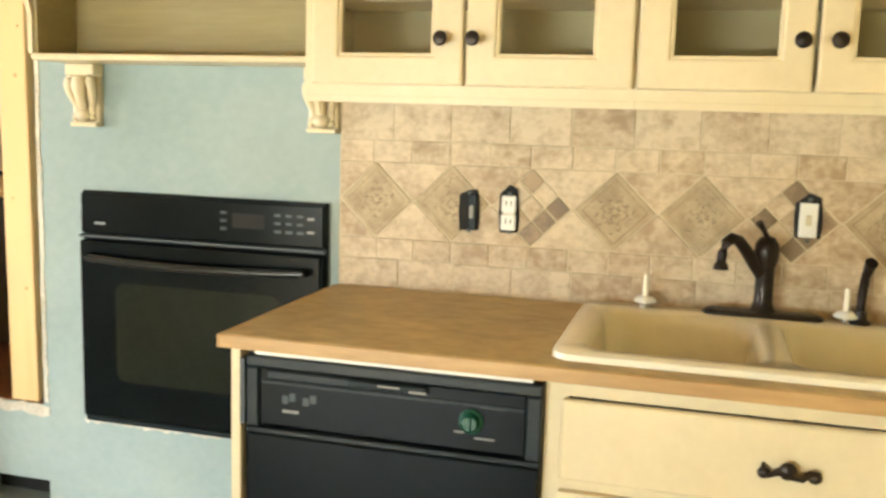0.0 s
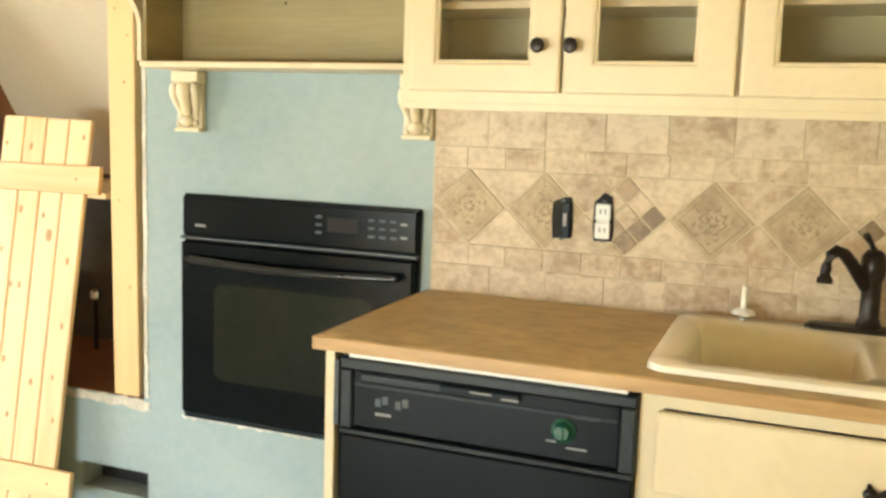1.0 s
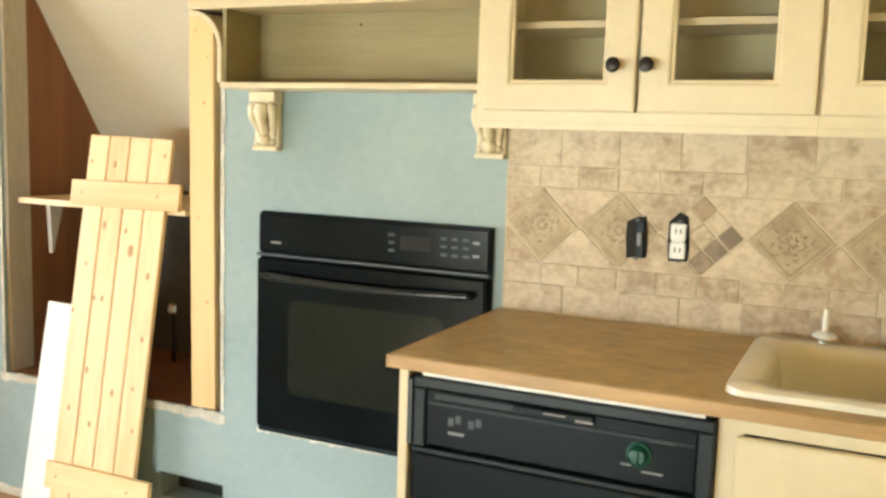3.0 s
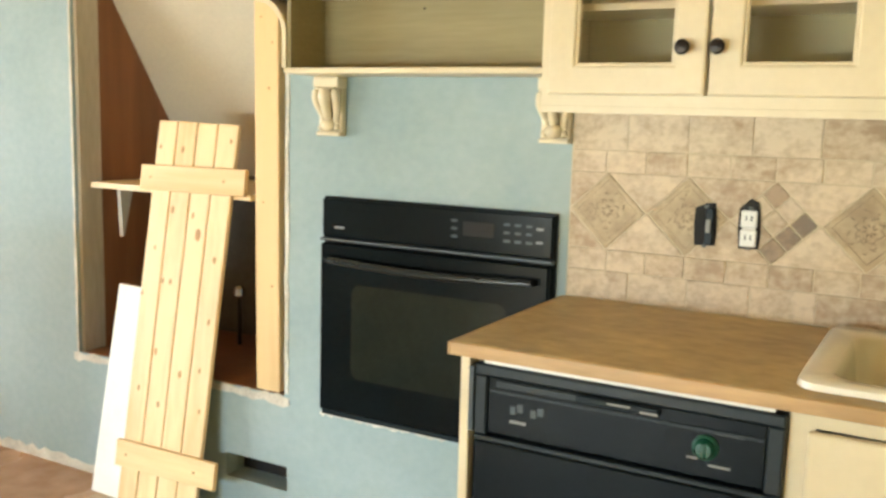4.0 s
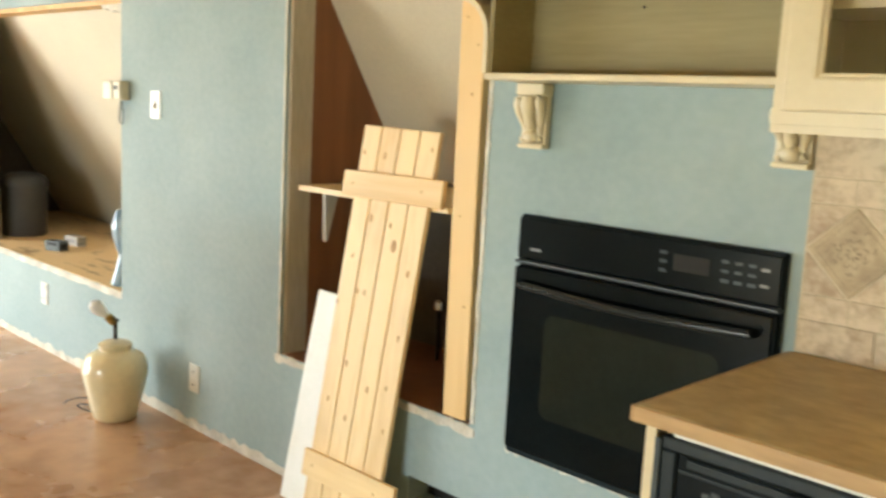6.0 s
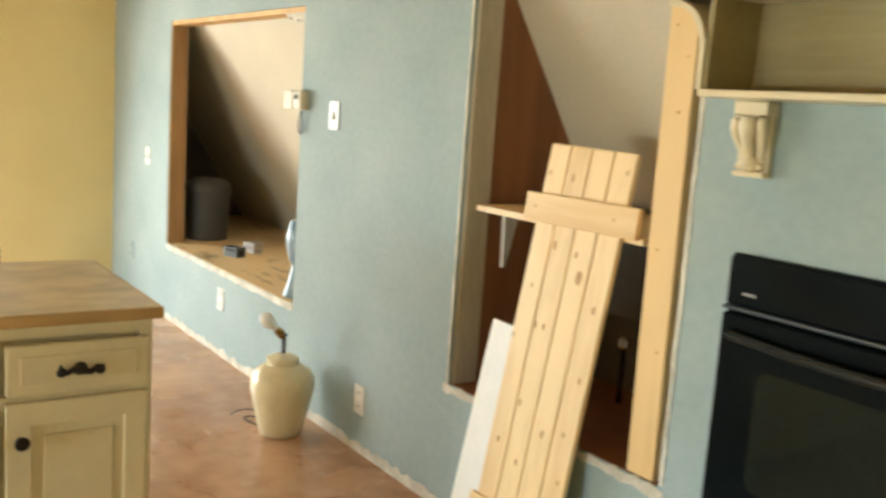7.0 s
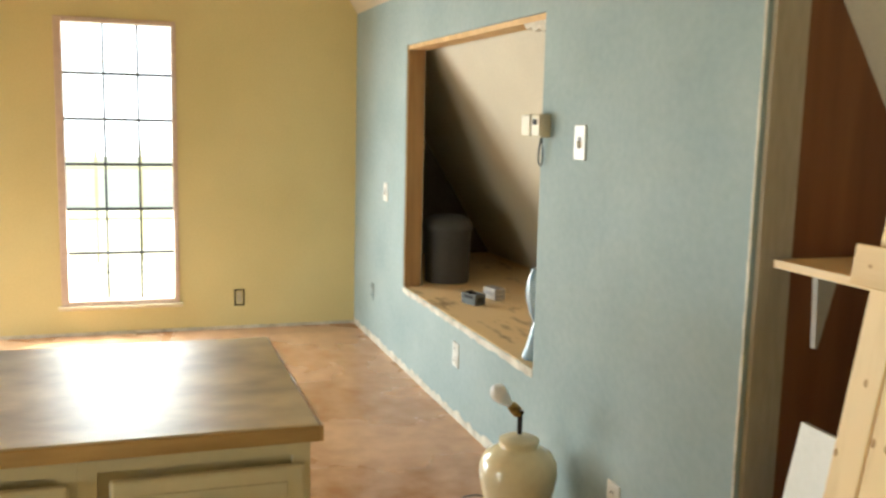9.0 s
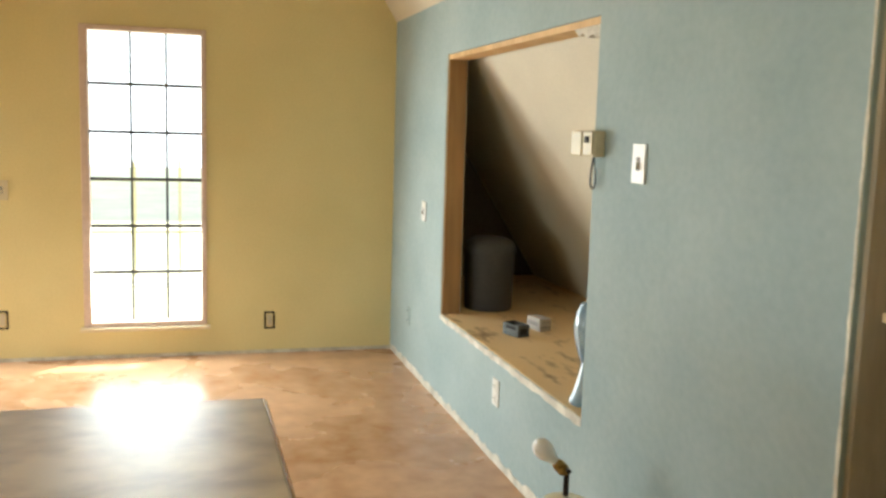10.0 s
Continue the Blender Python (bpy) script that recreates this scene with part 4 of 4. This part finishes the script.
def ring_slab(o, h, z0, z1):
    """A slab with a rectangular hole."""
    bm = bmesh.new()
    out = [(o[0], o[2]), (o[1], o[2]), (o[1], o[3]), (o[0], o[3])]
    inn = [(h[0], h[2]), (h[1], h[2]), (h[1], h[3]), (h[0], h[3])]
    v = {(k, n, z): bm.verts.new((*p, z)) for k, loop in (("o", out), ("i", inn)) for n, p in enumerate(loop) for z in (z0, z1)}
    for n in range(4):
        m = (n + 1) % 4
        bm.faces.new((v["o", n, z1], v["o", m, z1], v["i", m, z1], v["i", n, z1]))
        bm.faces.new((v["o", m, z0], v["o", n, z0], v["i", n, z0], v["i", m, z0]))
        bm.faces.new((v["o", n, z0], v["o", m, z0], v["o", m, z1], v["o", n, z1]))
        bm.faces.new((v["i", m, z0], v["i", n, z0], v["i", n, z1], v["i", m, z1]))
    outer = [e for e in bm.edges if all(x in [v["o", n, z] for n in range(4) for z in (z0, z1)] for x in e.verts)]
    bmesh.ops.bevel(bm, geom=outer, offset=0.004, segments=2, profile=0.5, affect="EDGES")
    return bm


worktop = tagged(part("worktop", ring_slab((-0.929, XR - 0.003, 2.240, 2.8585), (SX0 + 0.02, SX1 - 0.02, SY0 + 0.02, SY1 - 0.03), 0.884, 0.914), TOPWOOD),
       "worn oiled wooden worktop over the base cabinets", "worktop")
part("front_edge", boxes((-0.929, XR - 0.003, 2.2345, 2.2398, 0.885, 0.9125), bevel=0.0015), EDGEWOOD, worktop, "orange-brown edge strip")
part("side_edge", boxes((-0.9345, -0.9292, 2.2345, 2.8585, 0.885, 0.9125), bevel=0.0015), EDGEWOOD, worktop, "orange-brown edge strip")


def rounded(x0, x1, y0, y1, r, n=6):
    out = []
    for cx, cy, a0 in ((x1 - r, y1 - r, 0), (x0 + r, y1 - r, 90), (x0 + r, y0 + r, 180), (x1 - r, y0 + r, 270)):
        out += [(cx + r * math.cos(radians(a0 + 90 * k / n)), cy + r * math.sin(radians(a0 + 90 * k / n))) for k in range(n + 1)]
    return out


def loft(loops, bm):
    rings = [[bm.verts.new(p) for p in l] for l in loops]
    for a, b in zip(rings, rings[1:]):
        for k in range(len(a)):
            j = (k + 1) % len(a)
            bm.faces.new((a[k], a[j], b[j], b[k]))
    return rings


def sink():
    s = thing("kitchen_sink", (0.158, 2.55, 0.914), "biscuit enamel double-bowl sink set in the worktop", "sink")
    # outer rim skirt
    bm = bmesh.new()
    rim = [((SX0, SX1, SY0, SY1, 0.045), 0.9145), ((SX0 + 0.002, SX1 - 0.002, SY0 + 0.002, SY1 - 0.002, 0.045), 0.926), ((SX0 + 0.012, SX1 - 0.012, SY0 + 0.012, SY1 - 0.012, 0.04), 0.932)]
    rings = loft([[(x, y, z) for x, y in rounded(*r)] for r, z in rim], bm)
    holes_ = []
    bowls = ((SX0 + 0.052, 0.138, SY0 + 0.035, SY1 - 0.095), (0.178, SX1 - 0.045, SY0 + 0.035, SY1 - 0.095))
    for b in bowls:
        x0, x1, y0, y1 = b
        holes_.append(loft([[(x, y, z) for x, y in rounded(x0 + i, x1 - i, y0 + i, y1 - i, 0.06 - i * 0.3)] for i, z in ((0.0, 0.932), (0.008, 0.926), (0.014, 0.905), (0.03, 0.77), (0.06, 0.745))], bm))
    for h in holes_:
        bm.faces.new(h[-1])
    edges = [e for e in bm.edges if e.is_boundary and all(abs(v.co.z - 0.932) < 1e-5 for v in e.verts)]
    bmesh.ops.triangle_fill(bm, edges=edges, use_beauty=True, use_dissolve=False)
    part("basin", bm, SINK, s, smooth=True)
    for x in (-0.04, 0.36):
        part("drain", lathe([(0.04, 0), (0.042, 0.003), (0.03, 0.002), (0.01, 0.001)], 20, (x, 2.52, 0.7455)), CHROME, s, smooth=True)


sink()


def faucet():
    zt = 0.932
    f = thing("kitchen_faucet", (0.149, 2.79, zt), "dark bronze single-lever faucet on the sink deck", "faucet")
    bm = bmesh.new()
    loft([[(0.149 + (x - 0.149) * s, 2.79 + (y - 2.79) * s, zt + h) for x, y in rounded(0.017, 0.282, 2.762, 2.818, 0.027)] for s, h in ((1, 0), (1, 0.006), (0.93, 0.012))], bm)
    bmesh.ops.holes_fill(bm, edges=[e for e in bm.edges if e.is_boundary])
    part("base_plate", bm, BRONZE, f, smooth=True)
    part("body", lathe([(0.030, 0.010), (0.026, 0.02), (0.021, 0.035), (0.0205, 0.115), (0.025, 0.125), (0.028, 0.148), (0.026, 0.168), (0.017, 0.182), (0.004, 0.187)], 24, (0.149, 2.79, zt)), BRONZE, f, smooth=True)
    pts = [(x, y, zt + h) for x, y, h in ((0.139, 2.785, 0.100), (0.123, 2.775, 0.122), (0.103, 2.760, 0.154), (0.085, 2.748, 0.176), (0.070, 2.738, 0.182), (0.058, 2.730, 0.172), (0.052, 2.726, 0.150), (0.050, 2.724, 0.134))]
    part("spout", tube(pts, [0.015, 0.0145, 0.014, 0.0135, 0.013, 0.0125, 0.011, 0.0105], 14), BRONZE, f, smooth=True)
    x, y, z = pts[-1]
    part("nozzle", lathe([(0.017, -0.022), (0.016, -0.012), (0.011, -0.006), (0.010, 0.006)], 18, (x, y, z)), BRONZE, f, smooth=True)
    part("lever", tube([(0.149, 2.785, zt + 0.178), (0.139, 2.778, zt + 0.20), (0.127, 2.77, zt + 0.218)], [0.007, 0.006, 0.008], 10), BRONZE, f, smooth=True)


faucet()


def side_spray():
    s = thing("side_spray", (0.356, 2.79, 0.932), "dark bronze side spray standing on the sink deck", "sprayer")
    part("collar", lathe([(0.024, 0), (0.024, 0.005), (0.016, 0.012), (0.014, 0.03)], 18, (0.356, 2.79, 0.932)), BRONZE, s, smooth=True)
    part("wand", tube([(0.356, 2.79, 0.955), (0.357, 2.79, 1.0), (0.360, 2.785, 1.04), (0.365, 2.775, 1.065), (0.366, 2.765, 1.075)], [0.009, 0.010, 0.010, 0.012, 0.014], 14), BRONZE, s, smooth=True)


side_spray()


def deck_cap(x):
    s = thing("soap_dispenser", (x, 2.79, 0.932), "pale unfinished soap dispenser stem on the sink deck", "dispenser", group="dispenser stems")
    part("base", lathe([(0.015, 0), (0.015, 0.004), (0.011, 0.006), (0.011, 0.014)], 20, (x, 2.79, 0.932)), CHROME, s, smooth=True)
    part("flange", lathe([(0.024, 0.012), (0.027, 0.014), (0.026, 0.018), (0.018, 0.025), (0.008, 0.028)], 24, (x, 2.79, 0.932)), WHITE, s, smooth=True)
    part("stem", lathe([(0.0075, 0.026), (0.0065, 0.075), (0.004, 0.079)], 12, (x, 2.79, 0.932)), SINK, s, smooth=True)


deck_cap(-0.114)
deck_cap(0.327)


# ---- boxes in the tiled wall ----
def tile_box(x0, x1, z0, z1, fill):
    y = 2.858
    label = {"switch": "uncovered steel switch in a black wall box", "socket": "white double socket in an uncovered black box", "plate": "white decor switch in an uncovered black box"}[fill]
    b = thing("switch_box", ((x0 + x1) / 2, y, z0), label, "socket")
    out = [(x0 + 0.004, z0), (x1 - 0.003, z0 + 0.002), (x1, z0 + 0.03), (x1 - 0.002, z1 - 0.03), (x1 - 0.006, z1 + 0.002), ((x0 + x1) / 2, z1 + (0.0 if fill == "switch" else 0.012)), (x0 + 0.002, z1 - 0.012), (x0, z0 + 0.05)]
    # flat dark plate, proud of the tiles, painted as the shaded box inside
    part("cutout_shade", prism(out, y - 0.0045, y), DARK, b)
    cx, cz = (x0 + x1) / 2, (z0 + z1) / 2 - 0.004
    if fill == "switch":
        part("strap", boxes((cx + 0.002, cx + 0.020, y - 0.012, y - 0.0046, cz - 0.045, cz + 0.045), bevel=0.002), BLACKPL, b)
        part("switch_face", boxes((cx + 0.004, cx + 0.015, y - 0.018, y - 0.012, cz - 0.015, cz + 0.018), bevel=0.002), PRINT, b)
    elif fill == "socket":
        part("socket_body", boxes((cx - 0.015, cx + 0.016, y - 0.010, y - 0.0046, cz - 0.038, cz + 0.038), bevel=0.002), WHITE, b)
        for dz in (-0.023, 0.023):
            part("socket_face", boxes((cx - 0.0185, cx + 0.0195, y - 0.015, y - 0.010, cz + dz - 0.0205, cz + dz + 0.0205), bevel=0.004), WHITE, b)
            for dx in (-0.007, 0.005):
                part("slot", boxes((cx + dx, cx + dx + 0.003, y - 0.0156, y - 0.0149, cz + dz - 0.004, cz + dz + 0.008)), DARK, b)
    else:
        part("switch_plate", boxes((cx - 0.020, cx + 0.020, y - 0.010, y - 0.0046, cz - 0.040, cz + 0.040), bevel=0.002), WHITE, b)
        part("toggle", boxes((cx - 0.006, cx + 0.006, y - 0.016, y - 0.010, cz - 0.012, cz + 0.012), bevel=0.002), BEIGE, b)
    for dz in (-0.048, 0.048):
        part("screw", boxes((cx - 0.004, cx + 0.006, y - 0.008, y - 0.0046, cz + dz - 0.004, cz + dz + 0.004)), STEELBOX, b)


tile_box(-0.595, -0.540, 1.080, 1.184, "switch")
tile_box(-0.490, -0.438, 1.080, 1.190, "socket")
tile_box(0.207, 0.270, 1.110, 1.203, "plate")


# ---- island ----
def island():
    xf, xb, ye = -2.467, -3.06, 1.711
    for k in range(5):
        y1 = ye - 0.003 - k * 0.372
        y0 = y1 - 0.3717
        c = thing("island_cabinet", ((xf + xb) / 2, (y0 + y1) / 2, 0), "cream island cabinet with a drawer over a panelled door", "cabinet", group="island cabinets")
        part("body", boxes((xb, xf - 0.02, y0, y1, 0.1, 0.882)), CREAM, c)
        part("face_frame", boxes((xf - 0.02, xf, y0, y0 + 0.03, 0.1, 0.882), (xf - 0.02, xf, y1 - 0.03, y1, 0.1, 0.882), (xf - 0.02, xf, y0 + 0.03, y1 - 0.03, 0.852, 0.882),
                                 (xf - 0.02, xf, y0 + 0.03, y1 - 0.03, 0.69, 0.72), (xf - 0.02, xf, y0 + 0.03, y1 - 0.03, 0.1, 0.13)), CREAM, c)
        a, b = y0 + 0.048, y1 - 0.012
        d = part("drawer_front", boxes((xf + 0.001, xf + 0.019, a, b, 0.724, 0.841), bevel=0.006), CREAM, c)
        part("field", boxes((xf + 0.019, xf + 0.023, a + 0.03, b - 0.03, 0.750, 0.815), bevel=0.0018), CREAM, d)
        pull(xf + 0.021, (a + b) / 2, 0.778, d, "x")
        bm = ring((a, b, 0.13, 0.709), (a + 0.055, b - 0.055, 0.185, 0.654), -0.019, -0.001, 0.004)
        bmesh.ops.transform(bm, matrix=Matrix.Translation((xf, 0, 0)) @ Matrix.Rotation(radians(90), 4, "Z"), verts=bm.verts)
        dd = part("door", bm, CREAM, c)
        part("field", boxes((xf + 0.001, xf + 0.010, a + 0.055, b - 0.055, 0.185, 0.654)), CREAM, dd)
        part("raised_field", boxes((xf + 0.010, xf + 0.015, a + 0.08, b - 0.08, 0.21, 0.629), bevel=0.002), CREAM, dd)
        knob((xf + 0.019, a + 0.03 if k % 2 == 0 else b - 0.03, 0.624), dd, (1, 0, 0))
        part("toe_kick", boxes((xb + 0.02, xf - 0.06, y0, y1, 0, 0.0995)), DARK, c)
    top = tagged(part("island_worktop", boxes((-3.075, -2.435, -0.33, 1.718, 0.884, 0.914), bevel=0.004), TOPWOOD_Y), "worn glossy wooden island worktop", "worktop")
    part("front_edge", boxes((-2.4348, -2.4295, -0.33, 1.718, 0.8855, 0.9122), bevel=0.0015), EDGEWOOD, top, "orange-brown edge strip")
    part("side_edge", boxes((-3.075, -2.4295, 1.7182, 1.7235, 0.8855, 0.9122), bevel=0.0015), EDGEWOOD, top, "orange-brown edge strip")


island()


# ---- wall tiles, last ----
TY0, TY1 = 2.8595, 2.866
tiles = tagged(new("wall_tiles"), "travertine tile backsplash with carved diamond accents", "tiles", kind="structure")
tr = random.Random(8)


def tile(outline, mat, depth=0.0, name="tile"):
    """A slab with eased edges from an (x, z) outline."""
    bm = bmesh.new()
    cx, cz = sum(p[0] for p in outline) / len(outline), sum(p[1] for p in outline) / len(outline)

    def inset(d):
        r = []
        for x, z in outline:
            l = math.hypot(x - cx, z - cz)
            r.append((x + (cx - x) / l * d, z + (cz - z) / l * d))
        return r

    y = TY0 + depth + tr.uniform(-0.0008, 0.0008)
    loft([[(x, yy, z) for x, z in inset(d)] for d, yy in ((0, TY1), (0, y + 0.0015), (0.0022, y))], bm)
    bmesh.ops.holes_fill(bm, edges=[e for e in bm.edges if e.is_boundary])
    return part(name, bm, mat, tiles)


def rect_row(z0, z1, joints, g=0.0010):
    for a, b in zip(joints, joints[1:]):
        if b - a > 0.02:
            tile([(a + g, z0 + g), (b - g, z0 + g), (b - g, z1 - g), (a + g, z1 - g)], TILE)


LX, RX = -0.921, XR


def joints(first, pitch):
    return [LX] + [x for x in (first + k * pitch for k in range(-3, 20)) if LX + 0.02 < x < RX - 0.02] + [RX]


rect_row(0.915, 0.991, joints(-0.755, 0.151))
rect_row(0.991, 1.047, joints(-0.815, 0.1005))
rect_row(1.246, 1.302, joints(-0.827, 0.1035))
rect_row(1.302, 1.402, joints(-0.774, 0.1525))
H, PITCH, ZC = 0.0990, 0.2058, 1.1465
centres = [-0.820 + PITCH * k for k in range(9)]
g = 0.002
STONES = {2: ((0, 0), (1, 0), (2, 0), (2, 2)), 5: ((0, 2), (2, 2), (2, 0), (1, 0), (0, 0))}
for k, c in enumerate(centres):
    if c + H > RX:
        break
    if k in (2, 5):
        n = 3
        s = H / n
        for i in range(n):
            for j in range(n):
                px, pz = c + (i - j) * s, ZC - H + (i + j + 1) * s
                tile([(px, pz - s + g), (px + s - g, pz), (px, pz + s - g), (px - s + g, pz)], MOSAIC if (i, j) in STONES[k] else TILE, name="mosaic_tile")
        continue
    tile([(c, ZC - H + g), (c + H - g, ZC), (c, ZC + H - g), (c - H + g, ZC)], RELIEF, name="accent_tile")
    # carved border, rosette and scrolls on the accent tile
    bm = bmesh.new()
    for q in range(4):
        p0, p1 = [(c + H * 0.80 * math.cos(math.pi / 2 * (q + e)), TY0 + 0.0004, ZC + H * 0.80 * math.sin(math.pi / 2 * (q + e))) for e in (0, 1)]
        tube([p0, p1], 0.0010, 5, bm)
    for q in range(8):
        a0 = math.pi / 4 * q
        for r0, r1, bend, th in ((0.006, 0.017, 0.3, 0.0022), (0.022, 0.034, -0.5, 0.0016), (0.026, 0.036, 0.6, 0.0013), (0.040, 0.050, 0.3, 0.0016)):
            if r1 > 0.036 and q % 2:
                continue
            w = a0 + tr.uniform(-0.15, 0.15)
            tube([(c + (r0 + (r1 - r0) * t / 4) * math.cos(w + bend * t / 4), TY0 + 0.0006, ZC + (r0 + (r1 - r0) * t / 4) * math.sin(w + bend * t / 4)) for t in range(5)], [0.0005, th, th * 1.1, th, 0.0005], 5, bm)
    for q in range(14):
        u, v = tr.uniform(-1, 1), tr.uniform(-1, 1)
        px, pz = c + (u - v) * H * 0.34, ZC + (u + v) * H * 0.34
        a0, rr, sw = tr.uniform(0, 6.28), tr.uniform(0.004, 0.010), tr.uniform(0.25, 0.55)
        tube([(px + rr * math.cos(a0 + t * sw), TY0 + 0.0006, pz + rr * math.sin(a0 + t * sw)) for t in range(6)], [0.0006, 0.0014, 0.0018, 0.0018, 0.0012, 0.0006], 5, bm)
    part("relief", bm, CARVED, tiles)
zt, zb = 1.246, 1.047
for a, b in zip(centres, centres[1:]):
    if b > RX:
        break
    m = (a + b) / 2
    gap = 0.0035
    for zz, s in ((zt, 1), (zb, -1)):
        base, tip = zz - s * 0.0014, ZC + s * 0.004
        tile([(a + gap, base), (b - gap, base), (m + 0.004, tip), (m - 0.004, tip)], TILE)
for s, zz in ((1, zt), (-1, zb)):
    tile([(LX + 0.001, zz - s * 0.0014), (centres[0] - 0.0035, zz - s * 0.0014), (LX + 0.001, ZC + s * 0.006)], TILE)
